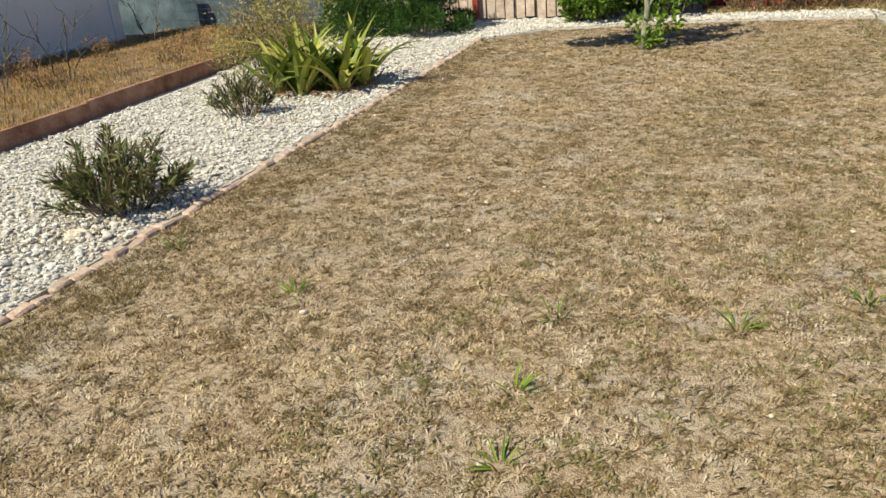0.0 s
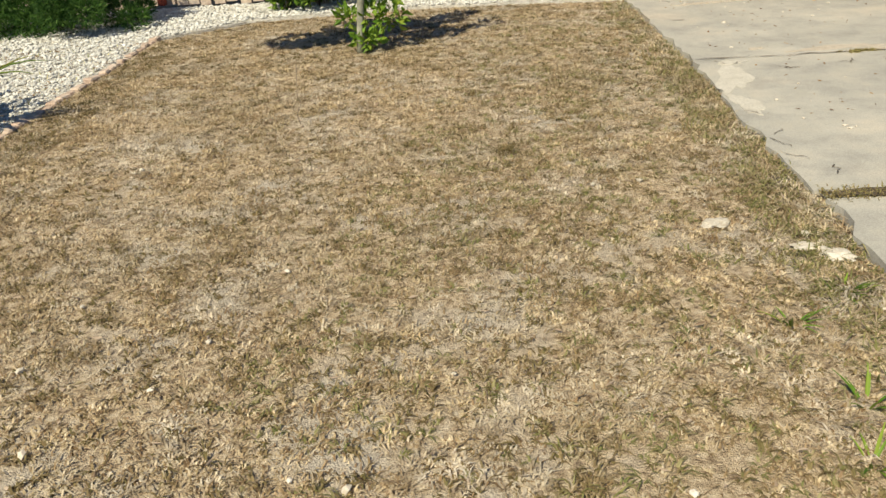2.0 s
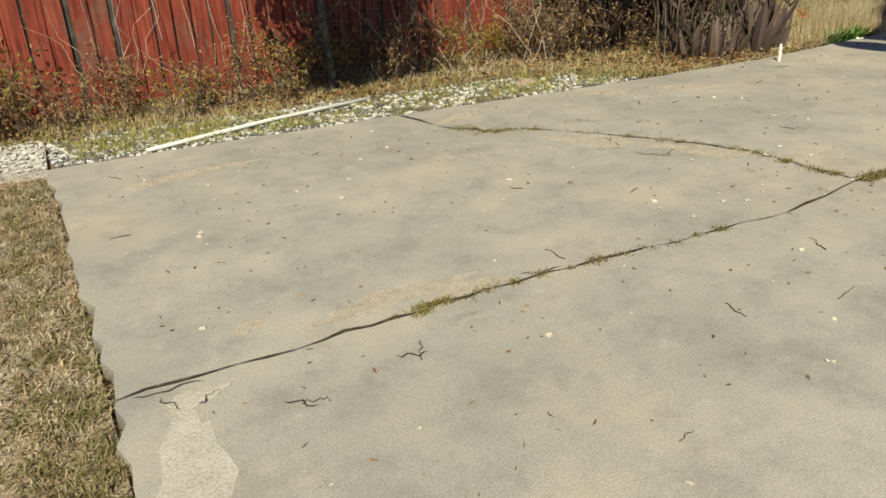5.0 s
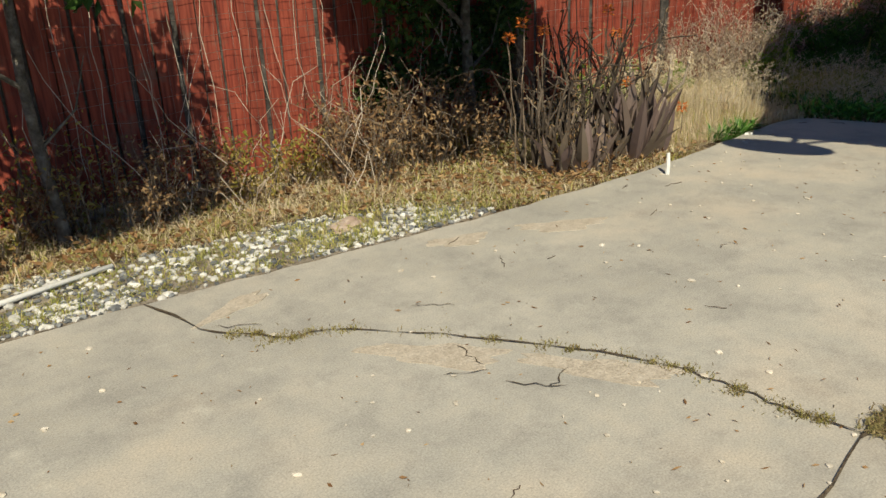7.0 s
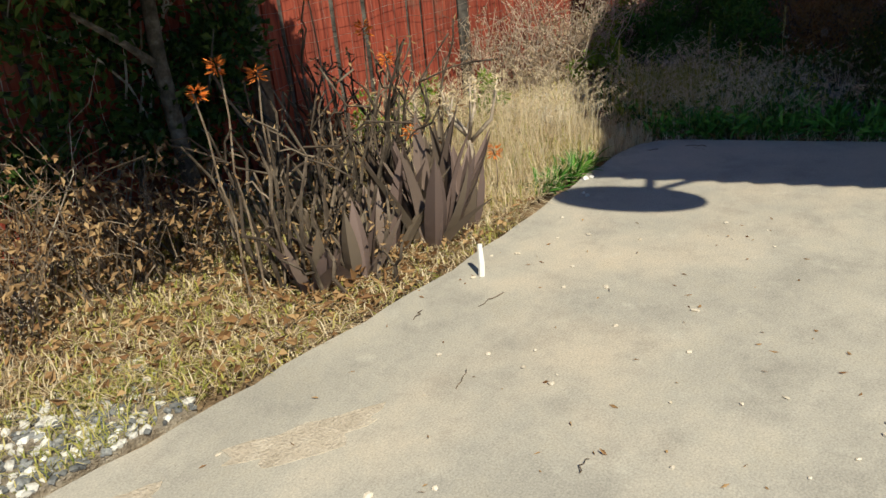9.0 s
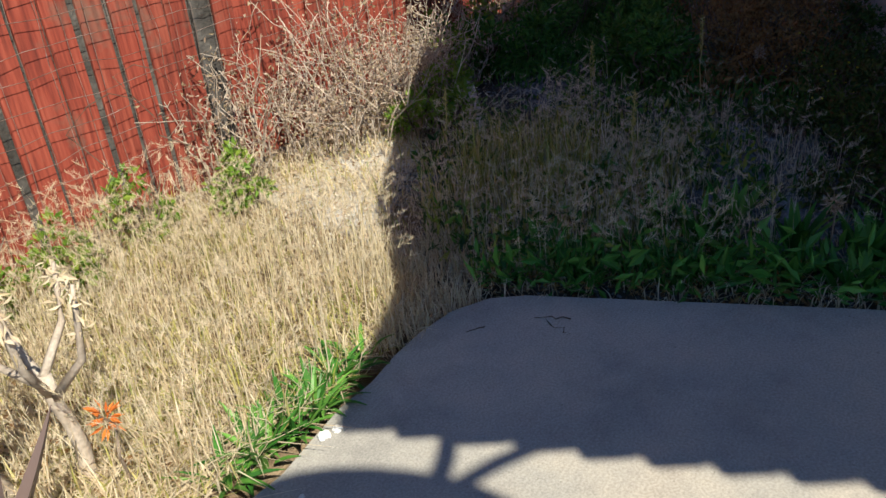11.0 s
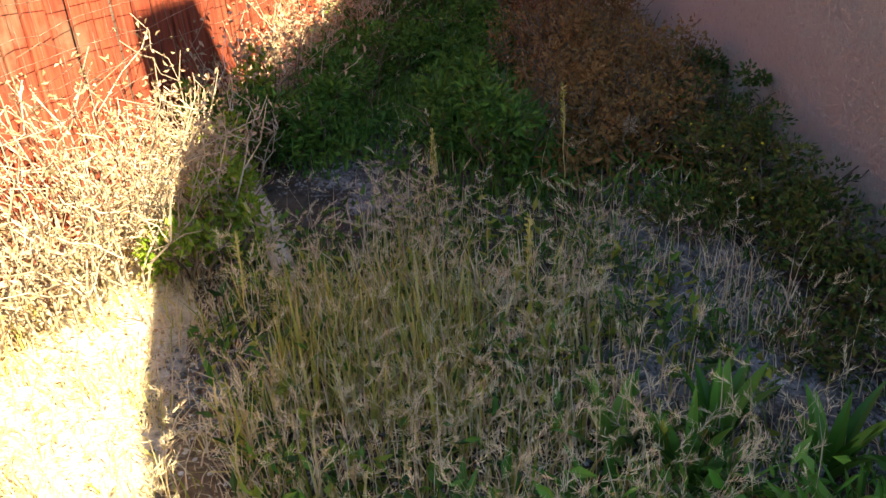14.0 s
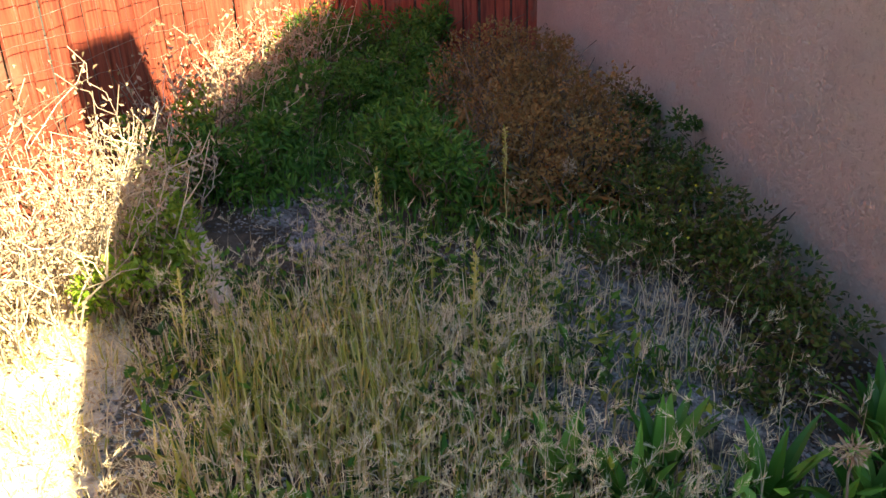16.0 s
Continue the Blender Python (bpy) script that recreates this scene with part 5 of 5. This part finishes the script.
part("beam", tubes([[((-0.5, -0.34, 0.04), 0.045), ((0.0, 0.0, 0.10), 0.05), ((0.55, 0.38, 0.14), 0.045)]], 8), M["greywood"], log, "", True)
for x, y, h, s, n in ((12.4, 9.8, 0.4, 0.34, 900), (12.9, 9.98, 0.42, 0.32, 800), (13.4, 10.12, 0.45, 0.34, 700), (12.1, 9.7, 0.32, 0.3, 700), (11.75, 9.55, 0.25, 0.25, 400), (12.35, 10.15, 0.22, 0.3, 420), (11.5, 9.75, 0.18, 0.24, 300)):
    shrub("wall_bush", (x, y), 16, h, s, 30, int(n * 1.7), 0.035, 0.018, "wallgreen", "low green bush of small leaves at the pink wall", "bush", "twig", "bushes along the pink wall")
p = np.column_stack([rng.uniform(11.9, 13.2, 26), np.zeros(26), rng.uniform(0.15, 0.38, 26)])
p[:, 1] = 9.485 + 0.2925 * (p[:, 0] - 12.405) + rng.uniform(0.25, 0.7, 26)
stuff("yellow_blooms", leaves(p, rng.normal(size=(26, 3)) + np.array([0, 0, 1.0]), np.full(26, 0.016), np.full(26, 0.013)), M["bloom"], "tiny yellow flowers among the weeds at the wall", "flowers")
for x, y, h in ((13.92, 10.03, 0.5), (13.3, 9.86, 0.55), (14.3, 10.15, 0.4)):
    shrub("tall_weed", (x, y), 6, h, 0.13, 16, 620, 0.032, 0.018, "green", "tall dark leafy weed against the pink wall", "weed", "twig", "tall weeds at the wall")
for k in range(26):
    x = rng.uniform(12.9, 16.2)
    y = 9.485 + 0.2925 * (x - 12.405) + rng.uniform(0.25, 1.15)
    shrub("rusty_weed", (x, y), 16, rng.uniform(0.35, 0.6) + 0.08 * (x - 13), 0.32, 20, 700, 0.035, 0.018, "rust", "rusty brown seeding weed in the shade", "weed", "twig", "rusty weeds in the side yard")
for k in range(22):
    x = rng.uniform(12.9, 16.6)
    y = rng.uniform(11.0 + 0.25 * (x - 13), 12.7)
    shrub("green_weed", (x, y), 10, rng.uniform(0.3, 0.6), 0.32, 16, 800, 0.06, 0.024, "yardgreen", "green leafy weed clump in the shaded yard", "weed", "twig", "green weeds in the side yard")
for k in range(9):
    shrub("far_weed", (rng.uniform(15.4, 16.8), rng.uniform(11.1, 12.7)), 10, rng.uniform(0.6, 0.9), 0.35, 18, 800, 0.08, 0.02, "yardgreen", "tall dark green weeds before the end fence", "weed", "twig", "tall weeds by the end fence")
for x, y in ((13.6, 12.65), (14.2, 12.7), (14.8, 12.7), (15.4, 12.7)):
    dead_shrub((x, y), 26, rng.uniform(0.6, 0.9), 0.4, 700, 0.045, "greyleaf", "bleached dry shrub catching the sun by the fence", "paletwig", "bleached shrubs by the fence")
for k in range(22):
    f = rng.random()
    x, y = 10.34 + 0.36 * f + rng.uniform(0, 0.28), 10.75 - 1.15 * f + rng.uniform(-0.05, 0.1)
    big_one = rng.random() < 0.45
    rosette("broad_weed", (x, y), 9 if big_one else 12, 0.20 if big_one else 0.18, 0.06 if big_one else 0.022, "weed", "broad-leaved green weed at the end of the slab", "weed", (0.1, 0.9), (0.2, 1.0), 0.001, "broad weeds at the slab end")
for x, y in ((10.95, 9.6), (10.9, 9.45), (11.1, 9.5), (10.98, 9.85), (10.95, 10.4), (11.05, 10.12), (10.88, 10.2), (11.0, 9.33), (11.18, 9.3), (10.85, 9.28), (11.32, 9.46), (10.84, 9.12)):
    rosette("dock_plant", (x, y), 13, 0.25, 0.075, "weed", "tall dock plant with long green leaves", "weed", (0.05, 0.6), (0.2, 0.8), 0.001, "dock plants at the slab end")
for x, y in ((10.84, 9.72), (12.93, 10.43)):
    ob = thing("dry_thistle", (x, y, GZ), "ball of dry tan fluff on a dead stalk", "seed head")
    part("stalk", tubes([wander((0, 0, 0), (0, 0, 0.3), 4, 0.01, 0.004, 0.003)], 4), M["twig"], ob)
    n = 170
    d = rng.normal(size=(n, 3))
    part("fluff", leaves(np.array([0, 0, 0.3]) + d * 0.012, d, rng.uniform(0.008, 0.026, n), np.full(n, 0.006), 0.3), M["greyleaf"], ob)
for x, y, h in ((11.2, 11.58, 0.5), (12.7, 10.72, 0.55), (11.5, 10.7, 0.45), (12.2, 11.2, 0.5)):
    ob = thing("grass_spike", (x, y, GZ), "single tall pale green grass spike", "grass spike", "tall grass spikes")
    part("stalk", tubes([wander((0, 0, 0), (0.02, 0, h), 4, 0.006, 0.003, 0.002)], 4), M["straw_green"], ob)
    n = 60
    f = np.linspace(0.62, 1.0, n)
    part("spike", leaves(np.column_stack([0.02 * f, np.zeros(n), f * h]), np.column_stack([rng.normal(size=n), rng.normal(size=n), np.full(n, 1.2)]), np.full(n, 0.022), np.full(n, 0.008), 0.3), M["straw_green"], ob)
ENDSTRIP = [(10.16, 10.86), (10.27, 10.68), (10.62, 9.5), (10.78, 9.05), (11.2, 9.2), (11.25, 9.5), (10.95, 9.6), (10.6, 10.95)]
for n, mat, l0, l1, h in ((800, "weed", 0.03, 0.12, 0.16), (600, "yardgreen", 0.02, 0.08, 0.12), (600, "rust", 0.015, 0.05, 0.05)):
    p = scatter(ENDSTRIP, n, 1.6, 0.3, GZ)
    p[:, 2] += rng.uniform(0.01, h, n)
    size = rng.uniform(l0, l1, n)
    stuff("edge_undergrowth", leaves(p, rng.normal(size=(n, 3)) + np.array([0, 0, 0.45]), size, size * rng.uniform(0.18, 0.42, n)), M[mat], "mixed green and withered leaves crowding the slab end", "undergrowth")
field(ENDSTRIP, 1200, 0.05, 0.22, 0.005, "palestraw", "dry stalks among the green weeds at the slab end", "grass", (0.3, 1.2), 0.5, 0.4, "dry_grass")
p = scatter([(10.2, 10.9), (10.6, 9.5), (10.85, 9.5), (10.5, 11.0)], 420, z=GZ + 0.02)
stuff("edge_litter", leaves(p, rng.normal(size=(420, 3)) * np.array([1, 1, 0.3]), rng.uniform(0.015, 0.045, 420), rng.uniform(0.004, 0.012, 420)), M["brownleaf"], "pale chaff and dead leaves along the slab end", "leaf litter")

# ---- lawn grass ----
def tufted(poly, n_tuft, per, h0, h1, w, radius, mat, label, name, clump=0.0, scale=0.6):
    """Turf as small tufts: blades thrown out from many feet, some lying flat."""
    c = scatter(poly, n_tuft, clump, scale, GZ)
    k = np.repeat(np.arange(n_tuft), per)
    n = len(k)
    size = rng.uniform(0.5, 1.4, n_tuft)[k]
    a = rng.uniform(0, 2 * math.pi, n)
    q = radius * np.sqrt(rng.random(n)) * size
    p = c[k] + np.column_stack([np.cos(a) * q, np.sin(a) * q, np.zeros(n)])
    keep = inside(p, LAWN)
    p, a, size, n = p[keep], a[keep], size[keep], int(keep.sum())
    return stuff(name, blades(p, rng.uniform(h0, h1, n) * size, rng.uniform(0.6, 1.3, n) * w, a + rng.normal(size=n) * 0.8, rng.uniform(0.75, 1.5, n), 0.8), M[mat], label, "grass")


NEARLAWN = [(-3.0, 0.8), (1.75, 0.8), (1.66, 5.0), (1.72, 6.5), (-3.0, 6.5)]
FARLAWN = [(-3.0, 6.5), (1.72, 6.5), (1.8, 8.5), (1.84, 11.3), (1.0, 11.45), (-0.5, 11.6), (-2.2, 11.35), (-3.0, 10.6)]
tufted([(-3.0, -3.0), (1.7, -3.0), (1.7, 0.8), (-3.0, 0.8)], 3500, 12, 0.015, 0.045, 0.006, 0.04, "lawn", "parched straw lawn of ragged flat tufts", "lawn_grass", 0.4, 0.5)
tufted(NEARLAWN, 9000, 15, 0.010, 0.036, 0.0066, 0.026, "lawn", "parched straw lawn of ragged flat tufts", "lawn_grass", 0.6, 0.35)
tufted(FARLAWN, 6200, 16, 0.014, 0.044, 0.0075, 0.036, "lawn", "parched straw lawn of ragged flat tufts", "lawn_grass", 0.6, 0.4)
tufted([(-1.6, 0.8), (1.75, 0.8), (1.66, 5.0), (1.8, 8.5), (1.8, 10.8), (0.4, 10.8), (-0.6, 5.0)], 1900, 10, 0.018, 0.045, 0.006, 0.02, "lawn_green", "thin green tufts left in the lawn", "green_grass", 1.4, 0.6)
tufted([(1.35, 4.4), (1.70, 4.4), (1.74, 6.5), (1.86, 8.4), (1.86, 11.2), (1.6, 11.2), (1.42, 7)], 360, 14, 0.03, 0.085, 0.006, 0.04, "lawn_green", "longer green grass fringe along the slab", "green_grass", 1.9, 0.22)
tufted([(1.45, 4.4), (1.70, 4.4), (1.74, 6.5), (1.88, 8.4), (1.88, 11.2), (1.66, 11.2), (1.52, 7)], 650, 14, 0.03, 0.08, 0.006, 0.045, "lawn", "longer dry grass fringe along the slab", "lawn_grass", 0.5, 0.4)
tufted([(-3.0, 0.8), (-2.6, 0.8), (-2.5, 6.0), (-2.7, 10.5), (-3.0, 10.5)], 700, 14, 0.02, 0.06, 0.005, 0.04, "darktuft", "brown tufts along the brick edging", "lawn_grass", 1.0, 0.5)
p = scatter([(-3.0, 0.8), (1.75, 0.8), (1.8, 9.0), (-3.0, 9.0)], 2600, z=GZ + 0.015)
stuff("lawn_litter", leaves(p, rng.normal(size=(2600, 3)) * np.array([1, 1, 0.25]), rng.uniform(0.012, 0.05, 2600), rng.uniform(0.004, 0.016, 2600)), M["greyleaf"], "small pale dead leaves on the lawn", "leaf litter")
tufted([(0.24, 6.6), (0.5, 6.56), (0.55, 6.72), (0.36, 6.8)], 9, 34, 0.03, 0.075, 0.004, 0.04, "darktuft", "dark olive grass tuft in the dry lawn", "grass_tuft")
tufted(NEARLAWN, 4200, 9, 0.014, 0.042, 0.007, 0.014, "darktuft", "dark brown tufts scattered over the lawn", "lawn_grass", 1.2, 0.3)
tufted(FARLAWN, 2200, 9, 0.018, 0.045, 0.008, 0.02, "darktuft", "dark brown tufts scattered over the lawn", "lawn_grass", 1.2, 0.35)
tufted(NEARLAWN, 2300, 12, 0.014, 0.04, 0.006, 0.045, "brownturf", "dead brown patches in the lawn", "lawn_grass", 1.5, 0.45)
tufted(FARLAWN, 1100, 12, 0.02, 0.05, 0.006, 0.05, "brownturf", "dead brown patches in the lawn", "lawn_grass", 1.5, 0.55)
for x, y in ((-0.57, 2.87), (0.13, 2.89), (-0.56, 1.89), (1.25, 4.3), (1.5, 4.4), (-1.8, 2.9), (-2.75, 3.35), (0.62, 3.2), (1.3, 3.5), (1.5, 3.7), (1.2, 4.75), (1.45, 4.95), (1.15, 4.05), (-0.62, 2.3), (1.0, 2.4)):
    rosette("lawn_weed", (x, y), 11, 0.10, 0.014, "limeleaf", "small green weed flat in the lawn", "weed", (0.5, 1.3), (0.1, 0.6), 0.001, "green weeds in the lawn")
stalk = thing("dry_stalk", (-0.98, 7.4, GZ), "single thin dry brown stalk standing in the lawn", "dead stalk")
part("stem", tubes([wander((0, 0, 0), (0.02, 0.02, 0.42), 6, 0.008, 0.003, 0.0015)], 4), M["twig"], stalk)

# ---- loose stones ----


def rock(at, sx, sy, sz, turn, mat, label):
    bm = bmesh.new()
    bmesh.ops.create_icosphere(bm, subdivisions=3, radius=1)
    ph = rng.uniform(0, 9)
    for v in bm.verts:
        f = 1 + 0.5 * noise.noise(v.co * 1.7 + Vector((ph, 0, 0))) + 0.08 * noise.noise(v.co * 5 + Vector((0, ph, 0)))
        v.co = Vector((v.co.x * sx, v.co.y * sy, max(-0.3, v.co.z) * sz)) * f
    me = bpy.data.meshes.new("rock")
    bm.to_mesh(me)
    bm.free()
    me.materials.append(M[mat])
    ob = new("rock", me)
    ob.matrix_world = pose(*at, 0, 0, turn)
    return tagged(ob, label, "rock")


rock((1.17, 5.56, GZ + 0.014), 0.062, 0.042, 0.012, 20, "flatstone", "flat pale tan stone lying on the lawn")
rock((1.54, 5.21, GZ + 0.014), 0.07, 0.05, 0.014, -40, "flatstone", "larger flat pale tan stone lying by the slab")
rock((1.445, 5.3, GZ + 0.012), 0.05, 0.03, 0.009, 10, "flatstone", "thin pale stone chip on the lawn")
rock((-3.44, 3.36, GZ + 0.03), 0.075, 0.055, 0.04, 15, "flatstone", "rounded whitish stone beside the sage shrub")
rock((5.66, 11.42, GZ + 0.02), 0.14, 0.08, 0.03, 25, "edging", "flat pinkish stone among the weeds by the slab")
p = scatter([(-2.9, 1.0), (1.7, 1.0), (1.75, 6.2), (-2.9, 8.0)], 60, z=GZ + 0.012)
stuff("pebbles", stones(p, rng.uniform(0.008, 0.018, 60)), M["flatstone"], "small pale pebbles strewn over the lawn", "pebbles")
for x, y, r in ((9.26, 10.85, 0.02), (9.3, 10.83, 0.016), (9.0, 10.7, 0.014), (9.03, 10.74, 0.011)):
    rock((x, y, 0.006), r, r * 0.8, r * 0.7, 0, "stone", "small white stone at the slab edge")

# ---- white pipe ----
pipe = thing("white_pipe", (3.41, 11.6, GZ + 0.03), "long thin white plastic pipe lying on the gravel", "pipe")
part("tube", tubes([[((-0.93, -0.19, 0.0), 0.015), ((0.0, 0.0, 0.012), 0.015), ((0.93, 0.19, 0.0), 0.015)]], 10), M["white"], pipe, "", True)

# ---- slab details: cracks, moss, twigs, chips ----


def ribbon(pts, width, z=0.0075):
    v, t = [], []
    for k, (x, y) in enumerate(pts):
        a, b = np.array(pts[max(0, k - 1)]), np.array(pts[min(len(pts) - 1, k + 1)])
        d = (b - a) / (np.linalg.norm(b - a) + 1e-9)
        w = width * rng.uniform(0.35, 1.2) * (0.2 if k in (0, len(pts) - 1) else 1)
        n = np.array([-d[1], d[0]]) * w / 2
        v += [(x + n[0], y + n[1], z), (x - n[0], y - n[1], z)]
    for k in range(len(pts) - 1):
        q = 2 * k
        t += [(q, q + 1, q + 3), (q, q + 3, q + 2)]
    return np.array(v), np.array(t)


cracks = thing("slab_cracks", (0, 0, 0), "dark earth-filled cracks and joints across the concrete", "cracks", kind="structure")
for line, wide in ((crack_fine, 0.017), (joint, 0.016)):
    k = 0
    while k < len(line) - 2:
        n = int(rng.integers(2, 6))
        if rng.random() < 0.9:
            part("crack", ribbon(line[k:k + n + 1], wide * rng.uniform(0.5, 1.3)), M["crack"], cracks)
        k += n
part("crack", ribbon(jagged((5.66, 8.31), (11.0, 8.16), 40, 0.008), 0.05), M["crack"], cracks, "wide dirt-filled joint")
part("crack", ribbon(jagged((1.7, 5.755), (12.0, 5.46), 50, 0.012), 0.09), M["crack"], cracks, "wide dirt-filled joint")
branches = [((1.86, 8.36), (2.3, 8.31)), ((1.95, 8.3), (2.02, 8.1)), ((2.05, 8.2), (2.2, 8.27)), ((2.3, 8.05), (2.48, 7.9)), ((2.75, 8.1), (2.95, 8.0)), ((5.1, 9.75), (5.05, 9.4)), ((5.05, 9.4), (5.3, 9.05)), ((5.3, 9.3), (5.0, 9.2)), ((4.9, 9.6), (5.2, 9.45)),
            ((1.75, 7.05), (1.98, 6.9)), ((1.78, 6.6), (1.93, 6.75)), ((1.72, 6.3), (1.9, 6.12)), ((1.9, 6.12), (1.86, 5.86)), ((1.74, 6.55), (1.85, 6.25)), ((4.4, 10.66), (4.75, 10.4)), ((3.5, 8.4), (3.85, 8.3)), ((5.2, 10.2), (5.5, 9.95)), ((5.45, 9.35), (5.62, 9.25)), ((10.05, 10.4), (10.15, 10.62))]
for a, b in branches:
    part("crack", ribbon(jagged(a, tuple(np.array(a) + (np.array(b) - np.array(a)) * 0.65), 7, 0.018), 0.006), M["crack"], cracks)
moss = [(q, 0.042) for q in crack_fine[6:-2]] + [(q, 0.03) for q in joint[10:24:1]] + [((2.95 + 0.02 * k, 8.37), 0.03) for k in range(10)]
pts = []
for q, wide in moss:
    wide *= rng.uniform(0.5, 1.5)
    pts += [(q[0] + rng.normal() * wide * 0.7, q[1] + rng.normal() * wide * 0.5, 0.0) for _ in range(int(rng.choice((6, 30, 80, 150))))]
pts = np.array(pts)
n = len(pts)
stuff("crack_weeds", blades(pts, rng.uniform(0.008, 0.03, n), np.full(n, 0.004), rng.uniform(0, 6.28, n), rng.uniform(0.3, 1.1, n), 0.6), M["mossy"], "low yellow-green weeds growing from the cracks", "weeds")
jp = np.array([(x, 8.298 - 0.0285 * (x - 5.7) + rng.normal() * 0.024, 0.005) for x in rng.uniform(5.7, 7.8, 4600)] + [(x, 5.75 - 0.028 * (x - 1.7) + rng.normal() * 0.035, 0.0) for x in rng.uniform(1.7, 3.2, 2200)])
stuff("joint_grass", blades(jp, rng.uniform(0.012, 0.042, len(jp)), np.full(len(jp), 0.005), rng.uniform(0, 6.28, len(jp)), rng.uniform(0.7, 1.3, len(jp)), 0.75), M["jointgrass"], "dry and green grass filling the slab joints", "grass")
twigs = [(2.07, 9.89), (2.4, 8.0), (2.85, 8.09), (4.02, 7.67), (4.49, 7.52), (3.76, 8.48), (6.13, 10.15), (7.42, 10.66), (7.68, 10.46), (5.92, 10.71), (5.73, 11.0), (2.2, 10.9), (3.4, 10.6), (4.8, 7.9), (5.1, 7.7), (6.2, 9.2), (6.9, 9.6), (3.3, 7.2), (2.9, 6.9), (4.6, 8.9), (5.9, 10.3), (7.1, 10.2), (4.1, 9.3), (10.12, 10.5), (9.95, 10.72)]
for k, (x, y) in enumerate(twigs):
    L, a = rng.uniform(0.03, 0.09), rng.uniform(0, 6.28)
    ob = thing("twig", (x, y, 0.003), "small dark crooked twig lying on the concrete", "twig", "twigs on the concrete")
    d = np.array((math.cos(a) * L, math.sin(a) * L, 0))
    w = wander(-d, d, 5, 0.006, 0.0024, 0.0014)
    part("stick", tubes([[(np.array((q[0], q[1], abs(q[2]) * 0.6)), r) for q, r in w]], 4), M["crackwood"], ob)
p = scatter([(2.0, 6.5), (7.4, 8.4), (9.2, 9.8), (8.6, 10.75), (2.1, 11.1)], 150, 0.6, 1.0, 0.004)
stuff("concrete_chips", stones(p, rng.uniform(0.006, 0.018, 150), 0.4), M["flatstone"], "pale chips and pebbles loose on the slab", "pebbles")
p = scatter([(2.0, 6.5), (7.4, 8.4), (9.2, 9.8), (8.6, 10.75), (2.1, 11.1)], 420, 0.6, 1.1, 0.005)
stuff("slab_litter", leaves(p, rng.normal(size=(420, 3)) * np.array([1, 1, 0.15]), rng.uniform(0.012, 0.04, 420), rng.uniform(0.004, 0.012, 420)), M["brownleaf"], "bits of dead leaf blown over the concrete", "leaf litter")


def worn_patch(x, y, rx, ry, turn, mat, label, top=0.002):
    """A thin raised scab of paler mortar with a ragged rim."""
    pts = []
    for k in range(26):
        a = 2 * math.pi * k / 26
        f = 1 + 0.22 * math.sin(3 * a + x) + 0.14 * math.sin(7 * a + y) + rng.uniform(-0.08, 0.08)
        u, v = rx * f * math.cos(a), ry * f * math.sin(a)
        pts.append((x + u * math.cos(turn) - v * math.sin(turn), y + u * math.sin(turn) + v * math.cos(turn)))
    return part("worn_patch", prism(pts, -0.002, top), M[mat], slab, label)


for k, q in enumerate(((1.93, 7.83, 0.105, 0.36, -0.28), (1.83, 7.2, 0.07, 0.22, 0.1), (2.05, 8.24, 0.11, 0.05, 0.2))):
    worn_patch(*q, "palecrete", "pale spalled patch of concrete", 0.002 + 0.0016 * k)
for k, q in enumerate(((2.95, 8.52, 0.36, 0.07, 0.05), (3.25, 8.42, 0.2, 0.05, 0.0), (2.35, 8.62, 0.06, 0.04, 0.2), (6.55, 10.45, 0.25, 0.09, -0.5), (5.95, 10.7, 0.18, 0.08, -0.3), (5.0, 9.75, 0.3, 0.09, -0.9), (5.4, 9.2, 0.3, 0.08, -1.0), (4.6, 10.8, 0.2, 0.06, 0.3), (2.6, 10.7, 0.4, 0.05, 0.1))):
    worn_patch(*q, "scabcrete", "rough pale scab of mortar on the slab", 0.0015 + 0.0004 * k)


bed = bpy.data.objects["gravel_bed"]
forms = [mesh_np("stone", *stones(np.zeros((1, 3)), np.array([1.0])), M["stone"]) for _ in range(8)]
p = scatter([(-4.3, 2.7), (-3.14, 2.7), (-3.14, 5.2), (-4.3, 5.2)], 290, z=GZ + 0.03)
for x, y, z in p:
    ob = new("stone", forms[rng.integers(8)])
    ob.parent = bed
    r = rng.uniform(0.014, 0.03)
    ob.matrix_local = pose(x, y, z, rng.uniform(-20, 20), rng.uniform(-20, 20), rng.uniform(0, 360)) @ Matrix.Diagonal((r, r, r, 1))
